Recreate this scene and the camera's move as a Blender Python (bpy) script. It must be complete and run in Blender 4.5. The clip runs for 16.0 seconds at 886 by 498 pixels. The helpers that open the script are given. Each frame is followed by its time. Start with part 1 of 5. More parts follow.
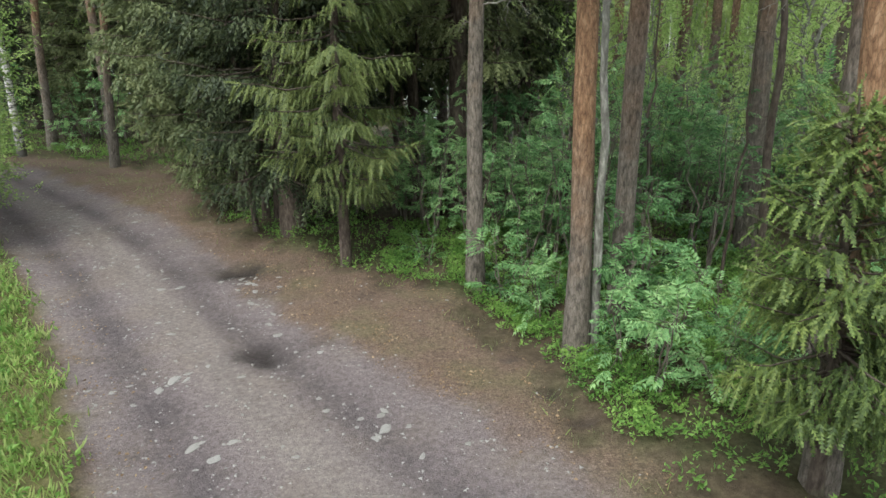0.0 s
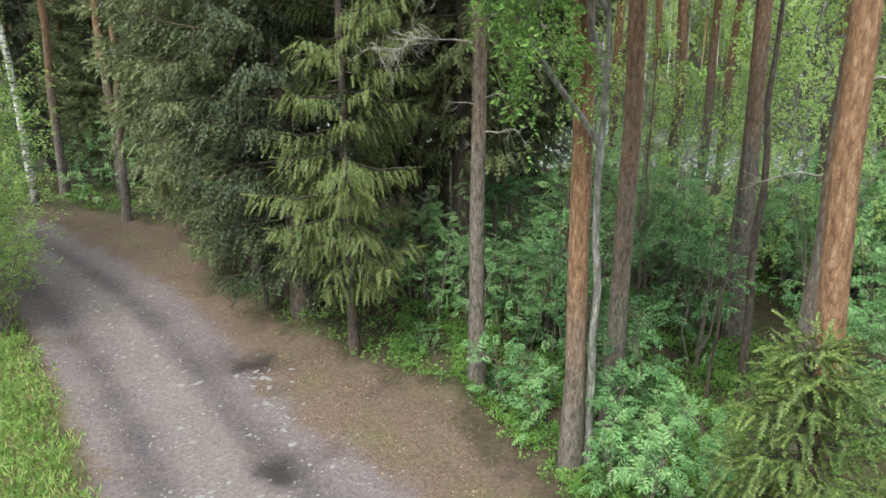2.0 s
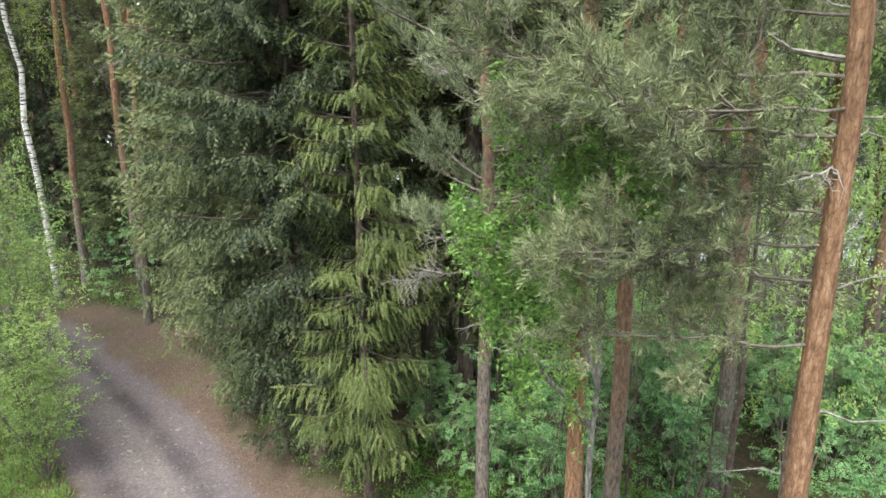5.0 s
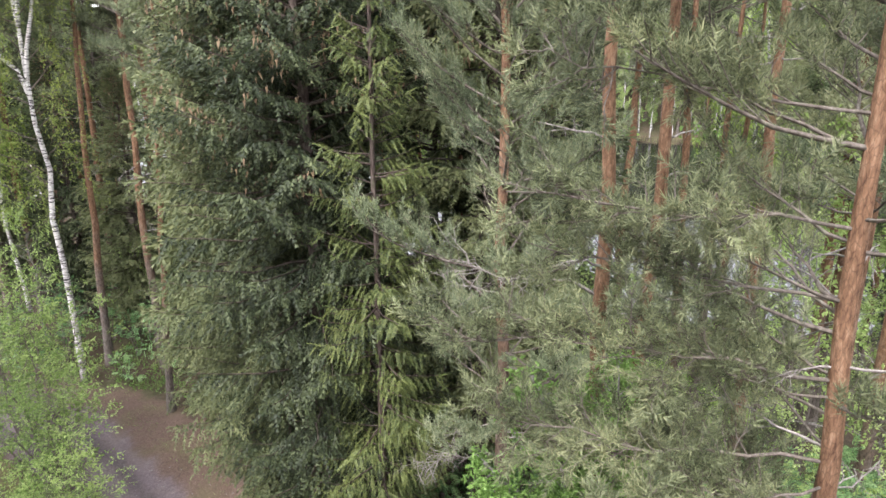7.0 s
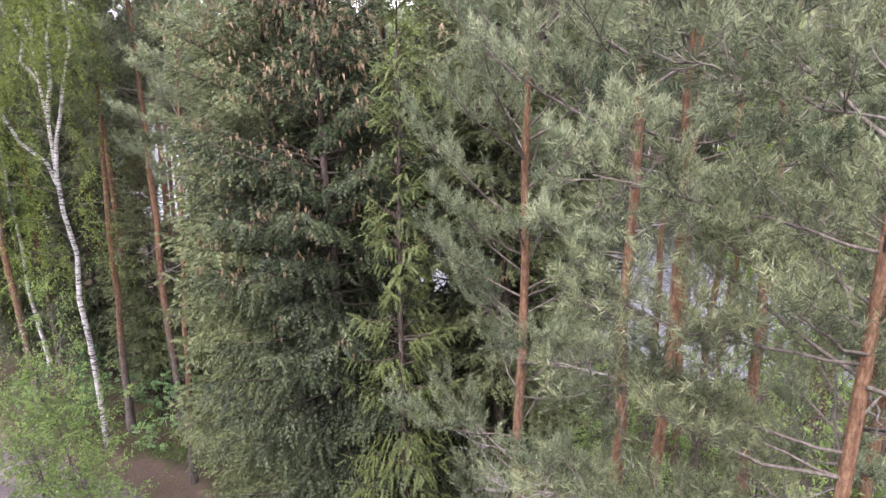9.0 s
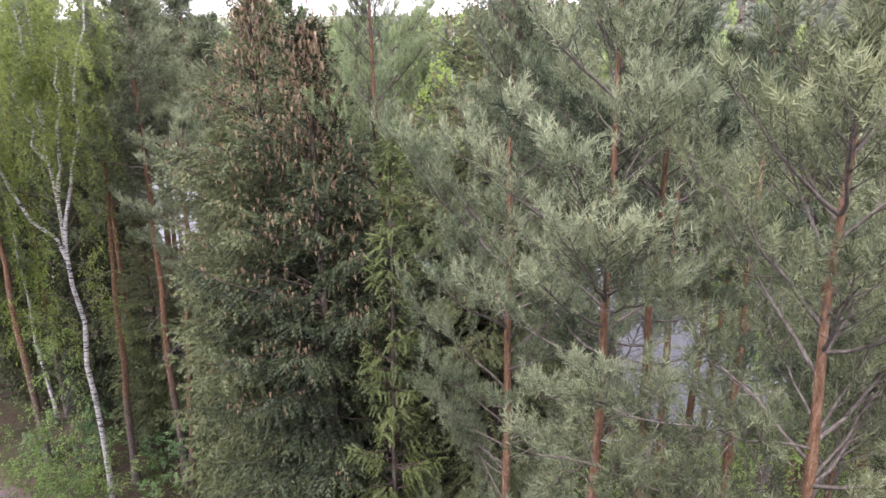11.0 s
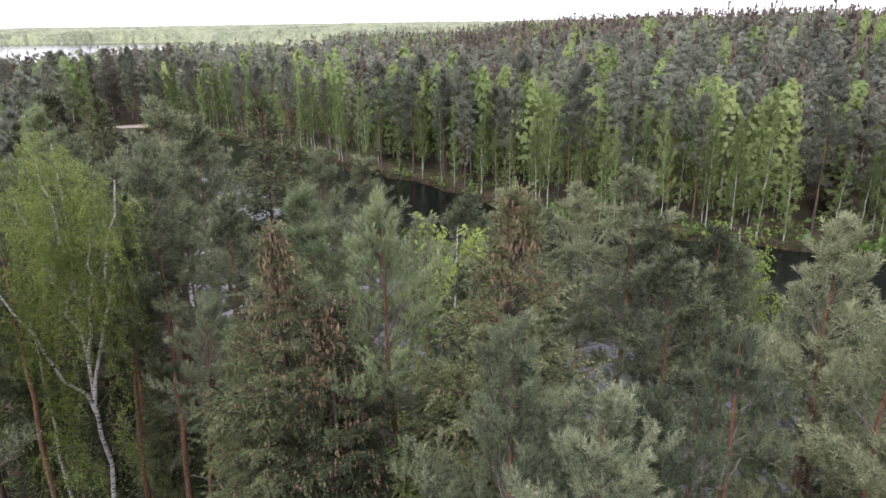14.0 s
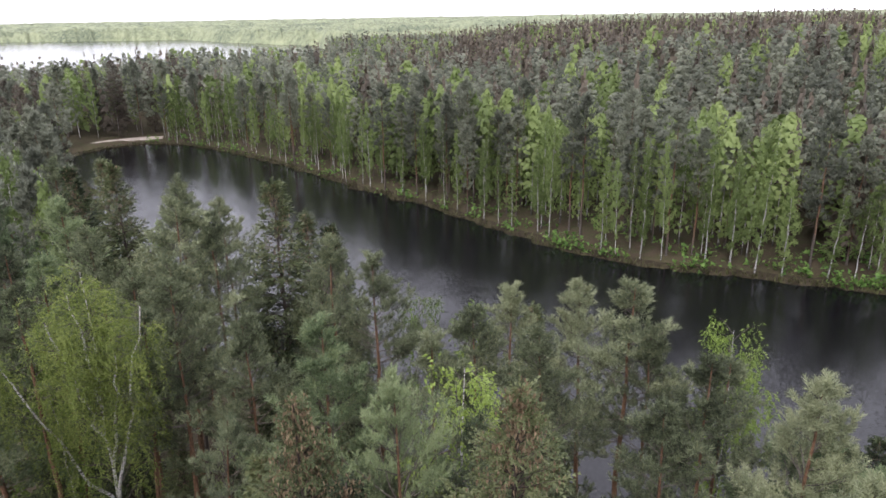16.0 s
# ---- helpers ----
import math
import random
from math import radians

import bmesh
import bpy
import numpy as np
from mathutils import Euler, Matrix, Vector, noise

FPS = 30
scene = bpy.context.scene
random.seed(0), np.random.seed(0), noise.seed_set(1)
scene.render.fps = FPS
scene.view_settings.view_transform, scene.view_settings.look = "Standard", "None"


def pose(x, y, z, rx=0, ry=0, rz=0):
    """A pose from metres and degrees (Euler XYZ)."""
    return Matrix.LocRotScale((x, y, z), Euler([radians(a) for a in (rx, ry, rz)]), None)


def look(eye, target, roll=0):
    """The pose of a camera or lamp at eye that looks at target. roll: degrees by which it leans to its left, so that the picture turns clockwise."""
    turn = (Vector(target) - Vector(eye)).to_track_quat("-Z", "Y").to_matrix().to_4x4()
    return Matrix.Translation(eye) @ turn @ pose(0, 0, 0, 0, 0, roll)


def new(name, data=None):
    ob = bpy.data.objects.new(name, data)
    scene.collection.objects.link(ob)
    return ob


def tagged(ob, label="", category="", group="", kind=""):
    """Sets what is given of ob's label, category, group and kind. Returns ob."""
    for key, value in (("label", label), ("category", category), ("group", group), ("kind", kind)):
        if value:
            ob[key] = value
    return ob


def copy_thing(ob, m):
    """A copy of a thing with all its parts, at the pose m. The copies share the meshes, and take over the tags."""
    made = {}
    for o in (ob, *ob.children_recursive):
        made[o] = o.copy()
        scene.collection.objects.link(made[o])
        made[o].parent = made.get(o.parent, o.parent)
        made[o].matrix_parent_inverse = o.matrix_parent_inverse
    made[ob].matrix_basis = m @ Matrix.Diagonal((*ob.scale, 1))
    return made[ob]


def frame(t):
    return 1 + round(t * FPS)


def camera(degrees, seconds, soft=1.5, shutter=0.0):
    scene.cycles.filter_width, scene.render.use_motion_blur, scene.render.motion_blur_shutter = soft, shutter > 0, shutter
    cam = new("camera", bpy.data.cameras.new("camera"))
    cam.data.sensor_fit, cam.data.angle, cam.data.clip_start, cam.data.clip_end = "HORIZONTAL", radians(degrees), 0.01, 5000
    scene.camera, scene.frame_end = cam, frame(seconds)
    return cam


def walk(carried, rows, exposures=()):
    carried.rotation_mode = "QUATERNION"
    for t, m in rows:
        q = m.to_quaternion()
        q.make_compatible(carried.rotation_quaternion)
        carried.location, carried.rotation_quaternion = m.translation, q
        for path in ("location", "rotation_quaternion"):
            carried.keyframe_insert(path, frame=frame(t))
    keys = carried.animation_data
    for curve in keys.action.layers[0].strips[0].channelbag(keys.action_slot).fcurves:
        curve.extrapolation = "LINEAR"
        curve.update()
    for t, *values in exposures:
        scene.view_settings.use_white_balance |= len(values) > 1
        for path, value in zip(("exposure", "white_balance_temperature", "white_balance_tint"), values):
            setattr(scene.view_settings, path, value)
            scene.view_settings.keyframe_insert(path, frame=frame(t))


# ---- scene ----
cam = camera(66.32, 16.0, soft=1.55)
walk(cam, [
    (0, pose(0.459, -0.019, 3.502, 71.705, 0, 0.378) @ pose(0, 0, 0, 0, 0, -0.929)),
    (0.5, pose(0.462, -0.078, 3.868, 71.656, 0, 0.411) @ pose(0, 0, 0, 0, 0, -0.938)),
    (1, pose(0.461, -0.105, 4.241, 71.596, 0, 0.448) @ pose(0, 0, 0, 0, 0, -0.898)),
    (1.5, pose(0.448, -0.097, 4.647, 71.570, 0, 0.454) @ pose(0, 0, 0, 0, 0, -0.913)),
    (2, pose(0.435, -0.093, 5.108, 71.573, 0, 0.420) @ pose(0, 0, 0, 0, 0, -0.843)),
    (2.5, pose(0.411, -0.102, 5.588, 71.597, 0, 0.449) @ pose(0, 0, 0, 0, 0, -0.754)),
    (3, pose(0.404, -0.104, 6.059, 71.664, 0, 0.519) @ pose(0, 0, 0, 0, 0, -0.744)),
    (3.2, pose(0.393, -0.106, 6.256, 71.684, 0, 0.546) @ pose(0, 0, 0, 0, 0, -0.706)),
    (5.3, pose(0.292, -0.145, 8.681, 71.541, 0, 0.389) @ pose(0, 0, 0, 0, 0, -0.603)),
    (5.5, pose(0.270, -0.116, 8.962, 71.556, 0, 0.437) @ pose(0, 0, 0, 0, 0, -0.599)),
    (6, pose(0.240, 0.004, 9.747, 71.451, 0, 0.568) @ pose(0, 0, 0, 0, 0, -0.597)),
    (6.5, pose(0.216, 0.062, 10.551, 71.350, 0, 0.754) @ pose(0, 0, 0, 0, 0, -0.507)),
    (7, pose(0.165, 0.068, 11.210, 71.443, 0, 0.898) @ pose(0, 0, 0, 0, 0, -0.667)),
    (7.5, pose(0.084, 0.089, 11.870, 71.538, 0, 0.947) @ pose(0, 0, 0, 0, 0, -0.633)),
    (8, pose(0.006, 0.112, 12.477, 71.583, 0, 0.989) @ pose(0, 0, 0, 0, 0, -0.669)),
    (8.5, pose(-0.084, 0.068, 13.145, 71.576, 0, 0.941) @ pose(0, 0, 0, 0, 0, -0.735)),
    (9, pose(-0.185, -0.013, 13.925, 71.317, 0, 0.741) @ pose(0, 0, 0, 0, 0, -0.736)),
    (9.5, pose(-0.211, -0.028, 14.621, 71.243, 0, 0.683) @ pose(0, 0, 0, 0, 0, -0.756)),
    (9.7, pose(-0.189, -0.038, 14.888, 71.299, 0, 0.674) @ pose(0, 0, 0, 0, 0, -0.756)),
    (11.8, pose(0.018, 0.005, 17.483, 70.870, 0, 0.623) @ pose(0, 0, 0, 0, 0, -0.389)),
    (12, pose(-0.024, 0.022, 17.759, 70.895, 0, 0.605) @ pose(0, 0, 0, 0, 0, -0.409)),
    (12.5, pose(-0.176, 0.097, 18.505, 71.088, 0, 0.616) @ pose(0, 0, 0, 0, 0, -0.622)),
    (13, pose(-0.083, 0.050, 19.437, 71.285, 0, 0.723) @ pose(0, 0, 0, 0, 0, -0.828)),
    (13.5, pose(-0.102, 0.047, 20.516, 71.364, 0, 0.515) @ pose(0, 0, 0, 0, 0, -0.967)),
    (14, pose(-0.121, 0.072, 21.627, 71.393, 0, 0.512) @ pose(0, 0, 0, 0, 0, -0.904)),
    (14.5, pose(-0.140, 0.195, 22.725, 71.287, 0, 0.550) @ pose(0, 0, 0, 0, 0, -0.921)),
    (15, pose(-0.170, 0.228, 23.751, 71.231, 0, 0.536) @ pose(0, 0, 0, 0, 0, -0.894)),
    (15.5, pose(-0.116, 0.209, 24.772, 71.124, 0, 0.685) @ pose(0, 0, 0, 0, 0, -0.950)),
    (16, pose(-0.233, 0.284, 25.782, 70.953, 0, 0.681) @ pose(0, 0, 0, 0, 0, -0.928)),
], [(0, 2.17, 6500, -2), (3.2, 2.68, 6500, -3), (6.5, 2.72, 6500, 12), (8, 2.66, 6350, 22), (9, 2.58, 6300, 25), (9.6, 2.46, 6300, 25), (11.8, 1.78, 6250, 25), (12.5, 1.5, 6250, 24), (14.5, 1.18, 6300, 22), (16, 1.1, 6320, 19)])

# ---- world, sun ----
world = bpy.data.worlds.new("overcast_sky")
scene.world = world
world.use_nodes = True
wn, wl = world.node_tree.nodes, world.node_tree.links
sky = wn.new("ShaderNodeTexSky")
sky.sky_type = "NISHITA"
sky.sun_disc = False
sky.sun_elevation = radians(48)
sky.sun_rotation = radians(205)
sky.air_density, sky.dust_density, sky.ozone_density = 1.0, 2.0, 2.0
# thin cloud cover whitens the sky
cloud = wn.new("ShaderNodeMix")
cloud.data_type = "RGBA"
cloud.inputs[0].default_value = 0.72
cloud.inputs[7].default_value = (11.5, 11.6, 12.0, 1)
wl.new(sky.outputs[0], cloud.inputs[6])
wl.new(cloud.outputs[2], wn["Background"].inputs[0])
wn["Background"].inputs[1].default_value = 0.1
sun = new("sun", bpy.data.lights.new("sun", "SUN"))
sun.data.energy = 1.0
sun.data.angle = radians(14)
sun.data.color = (1.0, 0.97, 0.92)
sun.matrix_world = look((0, 0, 60), (0 + 18, 38, 0))


# ---- materials ----
class Nodes:
    """Short hand for wiring a node material."""

    def __init__(self, name, rough=0.7, spec=0.3):
        self.mat = bpy.data.materials.new(name)
        self.mat.use_nodes = True
        self.t = self.mat.node_tree
        self.bsdf = self.t.nodes["Principled BSDF"]
        self.bsdf.inputs["Roughness"].default_value = rough
        self.bsdf.inputs["Specular IOR Level"].default_value = spec

    def add(self, kind):
        return self.t.nodes.new("ShaderNode" + kind)

    def cells(self, vec, scale, edges=False):
        n = self.add("TexVoronoi")
        if edges:
            n.feature = "DISTANCE_TO_EDGE"
        n.inputs["Scale"].default_value = scale
        self.link(vec, n.inputs["Vector"])
        return n.outputs["Distance"]

    def link(self, a, b):
        self.t.links.new(a, b)

    def coord(self, scale=(1, 1, 1), out="Object"):
        c = self.add("TexCoord")
        m = self.add("Mapping")
        m.inputs["Scale"].default_value = scale
        self.link(c.outputs[out], m.inputs[0])
        return m.outputs[0]

    def noise(self, vec, scale, detail=4, rough=0.6):
        n = self.add("TexNoise")
        n.inputs["Scale"].default_value = scale
        n.inputs["Detail"].default_value = detail
        n.inputs["Roughness"].default_value = rough
        self.link(vec, n.inputs["Vector"])
        return n.outputs[0]

    def ramp(self, fac, stops):
        n = self.add("ValToRGB")
        e = n.color_ramp.elements
        while len(e) < len(stops):
            e.new(0.5)
        for el, (p, c) in zip(e, stops):
            el.position = p
            el.color = (*c, 1) if len(c) == 3 else c
        self.link(fac, n.inputs[0])
        return n.outputs[0]

    def mix(self, fac, a, b, blend="MIX"):
        n = self.add("Mix")
        n.data_type, n.blend_type = "RGBA", blend
        for sock, v in ((n.inputs[0], fac), (n.inputs[6], a), (n.inputs[7], b)):
            if isinstance(v, (int, float)):
                sock.default_value = v
            elif isinstance(v, tuple):
                sock.default_value = (*v, 1)
            else:
                self.link(v, sock)
        return n.outputs[2]

    def math(self, op, a, b=0.0, clamp=False):
        n = self.add("Math")
        n.operation, n.use_clamp = op, clamp
        for sock, v in zip(n.inputs, (a, b)):
            if isinstance(v, (int, float)):
                sock.default_value = v
            else:
                self.link(v, sock)
        return n.outputs[0]

    def attr(self, name):
        n = self.add("Attribute")
        n.attribute_name = name
        return n.outputs["Fac"]

    def bump(self, height, strength, distance):
        b = self.add("Bump")
        b.inputs["Strength"].default_value = strength
        b.inputs["Distance"].default_value = distance
        self.link(height, b.inputs["Height"])
        self.link(b.outputs[0], self.bsdf.inputs["Normal"])

    def base(self, col):
        self.link(col, self.bsdf.inputs["Base Color"])


def gray(v):
    return (v, v, v)


def foliage(name, dark, mid, light, scale=1.2, through_light=0.3, rough=0.55, per_tree=0.35, tone=False, grain=0.3):
    """Leaves or needles: three tones by clump, leaf and tree, with light passing through."""
    k = Nodes(name, rough, 0.25)
    vec = k.coord()
    big = k.noise(vec, scale, 3)
    geo = k.add("NewGeometry")
    info = k.add("ObjectInfo")
    v = k.math("MULTIPLY", big, 0.75)
    v = k.math("ADD", v, k.math("MULTIPLY", geo.outputs["Random Per Island"], grain))
    v = k.math("ADD", v, k.math("MULTIPLY", k.math("SUBTRACT", info.outputs["Random"], 0.5), per_tree))
    if tone:
        v = k.math("ADD", k.math("MULTIPLY", v, 0.75), k.math("MULTIPLY", k.attr("tone"), 0.42))
    col = k.ramp(v, [(0.28, dark), (0.52, mid), (0.8, light)])
    k.base(col)
    tr = k.add("BsdfTranslucent")
    k.link(col, tr.inputs[0])
    mx = k.add("MixShader")
    mx.inputs[0].default_value = through_light
    out = k.t.nodes["Material Output"]
    k.link(k.bsdf.outputs[0], mx.inputs[1])
    k.link(tr.outputs[0], mx.inputs[2])
    k.link(mx.outputs[0], out.inputs[0])
    return k.mat


def bark_pine(name, rise):
    """Grey plated bark below that turns to orange flaking bark higher up."""
    k = Nodes(name, 0.85, 0.15)
    vec = k.coord()
    z = k.add("SeparateXYZ")
    k.link(vec, z.inputs[0])
    long = k.coord((1, 1, 0.28))
    vor = k.cells(long, 40, True)
    fine = k.noise(long, 30, 5)
    patch = k.noise(vec, 2.2, 4)
    lower = k.ramp(fine, [(0.3, (0.04, 0.034, 0.03)), (0.5, (0.11, 0.093, 0.082)), (0.75, (0.2, 0.172, 0.152))])
    upper = k.ramp(fine, [(0.28, (0.07, 0.038, 0.024)), (0.5, (0.165, 0.094, 0.056)), (0.75, (0.29, 0.19, 0.125))])
    turn = k.math("ADD", k.math("MULTIPLY", z.outputs[2], rise), k.math("MULTIPLY", k.math("SUBTRACT", patch, 0.5), 1.6))
    info = k.add("ObjectInfo")
    turn = k.math("ADD", turn, k.math("MULTIPLY", k.math("SUBTRACT", info.outputs["Random"], 0.5), 0.5))
    turn = k.math("SUBTRACT", turn, 0.45, clamp=True)
    col = k.mix(turn, lower, upper)
    groove = k.ramp(vor, [(0.0, gray(0.62)), (0.1, gray(1.0))])
    k.base(k.mix(1.0, col, groove, "MULTIPLY"))
    k.bump(k.math("ADD", vor, k.math("MULTIPLY", fine, 0.7)), 0.7, 0.012)
    return k.mat


def bark_plain(name, dark, mid, light, scale=24, stretch=0.3):
    k = Nodes(name, 0.9, 0.1)
    long = k.coord((1, 1, stretch))
    fine = k.noise(long, scale, 6, 0.65)
    moss = k.noise(k.coord(), 3.0, 4)
    col = k.ramp(fine, [(0.3, dark), (0.52, mid), (0.78, light)])
    k.base(k.mix(k.ramp(moss, [(0.55, gray(0.0)), (0.75, gray(0.45))]), col, (0.1, 0.12, 0.07)))
    k.bump(fine, 0.8, 0.02)
    return k.mat


def bark_birch():
    k = Nodes("birch_bark", 0.7, 0.2)
    vec = k.coord()
    ring = k.noise(k.coord((1.5, 1.5, 9)), 2.6, 5, 0.7)
    blot = k.noise(vec, 3.2, 4)
    white = k.ramp(k.noise(vec, 12, 4), [(0.3, (0.36, 0.34, 0.32)), (0.7, (0.58, 0.565, 0.545))])
    marks = k.ramp(ring, [(0.42, gray(1.0)), (0.5, gray(0.0))])
    col = k.mix(marks, white, (0.035, 0.03, 0.03))
    z = k.add("SeparateXYZ")
    k.link(vec, z.inputs[0])
    foot = k.math("ADD", k.math("MULTIPLY", z.outputs[2], -0.3), k.math("ADD", blot, 0.25), clamp=True)
    k.base(k.mix(k.ramp(foot, [(0.5, gray(0.0)), (0.62, gray(0.9))]), col, (0.05, 0.045, 0.04)))
    k.bump(ring, 0.5, 0.015)
    return k.mat


def ground_material():
    """Dirt road, needle litter, mossy forest floor and grassy verge, mixed by the sheet's own masks."""
    k = Nodes("ground_soil", 0.95, 0.1)
    vec = k.coord()
    n1, n2, n3 = k.noise(vec, 0.9, 5), k.noise(vec, 6, 6, 0.7), k.noise(vec, 55, 4, 0.75)
    floor_c = k.mix(k.ramp(n1, [(0.42, gray(0.0)), (0.6, gray(1.0))]), (0.058, 0.043, 0.032), (0.04, 0.054, 0.02))
    floor_c = k.mix(0.5, floor_c, k.ramp(n2, [(0.3, (0.02, 0.016, 0.012)), (0.7, (0.11, 0.085, 0.055))]))
    litter_c = k.ramp(n3, [(0.3, (0.046, 0.03, 0.024)), (0.5, (0.112, 0.076, 0.06)), (0.72, (0.26, 0.195, 0.16))])
    litter_c = k.mix(k.ramp(n2, [(0.35, gray(0.0)), (0.7, gray(0.6))]), litter_c, (0.082, 0.06, 0.047))
    litter_c = k.mix(k.ramp(n1, [(0.5, gray(0.0)), (0.66, gray(0.35))]), litter_c, (0.09, 0.095, 0.04))
    road_c = k.ramp(n3, [(0.25, (0.066, 0.053, 0.057)), (0.5, (0.142, 0.116, 0.121)), (0.78, (0.27, 0.232, 0.234))])
    road_c = k.mix(k.ramp(n2, [(0.3, gray(0.0)), (0.65, gray(0.55))]), road_c, (0.1, 0.081, 0.085))
    road_c = k.mix(k.ramp(n1, [(0.46, gray(0.0)), (0.62, gray(0.6))]), road_c, (0.145, 0.118, 0.106))
    vor = k.cells(vec, 30)
    chip = k.ramp(vor, [(0.1, gray(1.0)), (0.17, gray(0.0))])
    keep = k.ramp(n2, [(0.5, gray(0.0)), (0.6, gray(1.0))])
    road_c = k.mix(k.math("MULTIPLY", k.attr("rut"), k.ramp(n2, [(0.25, gray(1.0)), (0.7, gray(0.6))])), road_c, (0.062, 0.052, 0.057))
    road_c = k.mix(k.math("MULTIPLY", k.attr("crest"), k.ramp(n1, [(0.3, gray(0.7)), (0.7, gray(0.2))])), road_c, (0.19, 0.163, 0.152))
    road_c = k.mix(k.math("MULTIPLY", chip, keep), road_c, (0.36, 0.345, 0.34))
    grass_c = k.ramp(n3, [(0.3, (0.06, 0.05, 0.026)), (0.6, (0.115, 0.11, 0.046)), (0.8, (0.2, 0.165, 0.1))])
    col = k.mix(k.attr("litter"), floor_c, litter_c)
    col = k.mix(k.attr("road"), col, road_c)
    col = k.mix(k.attr("grass"), col, grass_c)
    # wet potholes and ruts, plus painted shade inside the litter's burrow holes
    col = k.mix(k.math("MULTIPLY", k.attr("damp"), 0.92), col, (0.026, 0.021, 0.021))
    sand = k.ramp(n2, [(0.3, (0.27, 0.225, 0.19)), (0.7, (0.38, 0.335, 0.29))])
    col = k.mix(k.attr("sand"), col, sand)
    speck = k.ramp(k.noise(vec, 17, 5, 0.75), [(0.32, gray(0.68)), (0.5, gray(0.98)), (0.68, gray(1.32))])
    col = k.mix(1.0, col, speck, "MULTIPLY")
    k.base(col)
    k.link(k.math("SUBTRACT", 0.95, k.math("MULTIPLY", k.attr("damp"), 0.35)), k.bsdf.inputs["Roughness"])
    k.bump(k.math("ADD", n3, k.math("MULTIPLY", n2, 1.5)), 0.9, 0.025)
    return k.mat


def water_material():
    k = Nodes("lake_water", 0.06, 0.8)
    k.bsdf.inputs["Base Color"].default_value = (0.004, 0.004, 0.005, 1)
    k.bsdf.inputs["IOR"].default_value = 1.33
    vec = k.coord((1, 1.5, 1))
    a, b = k.noise(vec, 5.5, 3, 0.6), k.noise(vec, 0.09, 3)
    xyz = k.add("SeparateXYZ")
    k.link(k.coord(), xyz.inputs[0])
    # calm in the lee of the far bank, wind ripples towards the open side
    off = k.math("SUBTRACT", 66.0, k.math("ADD", k.math("MULTIPLY", xyz.outputs[0], 0.63), k.math("MULTIPLY", xyz.outputs[1], 0.73)))
    open_w = k.math("MULTIPLY", k.math("SUBTRACT", off, 3.0), 0.035, clamp=True)
    calm = k.ramp(b, [(0.38, gray(0.35)), (0.6, gray(1.0))])
    amount = k.math("MULTIPLY", calm, k.math("ADD", k.math("MULTIPLY", open_w, 1.15), 0.15))
    # ripples tilt the surface a little this way and that
    tilt = k.add("VectorMath")
    tilt.operation = "SUBTRACT"
    k.link(a.node.outputs[1], tilt.inputs[0])
    tilt.inputs[1].default_value = (0.5, 0.5, 0.5)
    size = k.add("VectorMath")
    size.operation = "SCALE"
    k.link(tilt.outputs[0], size.inputs[0])
    k.link(amount, size.inputs["Scale"])
    up = k.add("VectorMath")
    up.operation = "ADD"
    k.link(size.outputs[0], up.inputs[0])
    up.inputs[1].default_value = (0, 0, 1)
    one = k.add("VectorMath")
    one.operation = "NORMALIZE"
    k.link(up.outputs[0], one.inputs[0])
    k.link(one.outputs[0], k.bsdf.inputs["Normal"])
    k.bsdf.inputs["Roughness"].default_value = 0.13
    return k.mat


def stone_material():
    k = Nodes("pale_stone", 0.85, 0.2)
    info = k.add("ObjectInfo")
    n = k.noise(k.coord(), 30, 5)
    c = k.ramp(n, [(0.3, (0.13, 0.12, 0.12)), (0.7, (0.27, 0.26, 0.255))])
    k.base(k.mix(k.math("MULTIPLY", info.outputs["Random"], 0.5), c, (0.16, 0.145, 0.14)))
    k.bump(n, 0.5, 0.01)
    return k.mat


M_PINE = foliage("pine_needles", (0.034, 0.05, 0.028), (0.158, 0.19, 0.112), (0.335, 0.362, 0.218))
M_PINE_MID = foliage("olive_pine_needles", (0.036, 0.046, 0.026), (0.158, 0.182, 0.102), (0.32, 0.342, 0.198))
M_PINE_GOLD = foliage("light_pine_needles", (0.05, 0.062, 0.034), (0.195, 0.218, 0.116), (0.37, 0.388, 0.215))
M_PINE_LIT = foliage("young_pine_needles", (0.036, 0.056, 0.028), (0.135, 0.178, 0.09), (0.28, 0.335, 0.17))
M_SPRUCE = foliage("spruce_needles", (0.02, 0.029, 0.014), (0.074, 0.093, 0.042), (0.166, 0.184, 0.085))
M_SPRUCE_NEW = foliage("young_spruce_needles", (0.022, 0.033, 0.013), (0.062, 0.086, 0.029), (0.138, 0.163, 0.055))
M_SPRUCE_KID = foliage("fresh_spruce_needles", (0.026, 0.044, 0.016), (0.08, 0.116, 0.034), (0.19, 0.235, 0.068))
M_CONE = foliage("spruce_cones", (0.1, 0.07, 0.042), (0.2, 0.145, 0.09), (0.32, 0.24, 0.15), through_light=0.0)
M_BIRCH = foliage("birch_leaves", (0.075, 0.105, 0.025), (0.185, 0.235, 0.062), (0.34, 0.39, 0.12), through_light=0.5)
M_ROWAN = foliage("rowan_leaves", (0.045, 0.105, 0.04), (0.145, 0.275, 0.11), (0.31, 0.46, 0.21), 2.5, 0.45)
M_BERRY = foliage("bilberry_leaves", (0.036, 0.085, 0.018), (0.105, 0.205, 0.044), (0.215, 0.335, 0.085), 2.0, 0.4)
M_LEAF = foliage("young_leaves", (0.12, 0.18, 0.05), (0.28, 0.4, 0.125), (0.46, 0.57, 0.24), 2.0, 0.55)
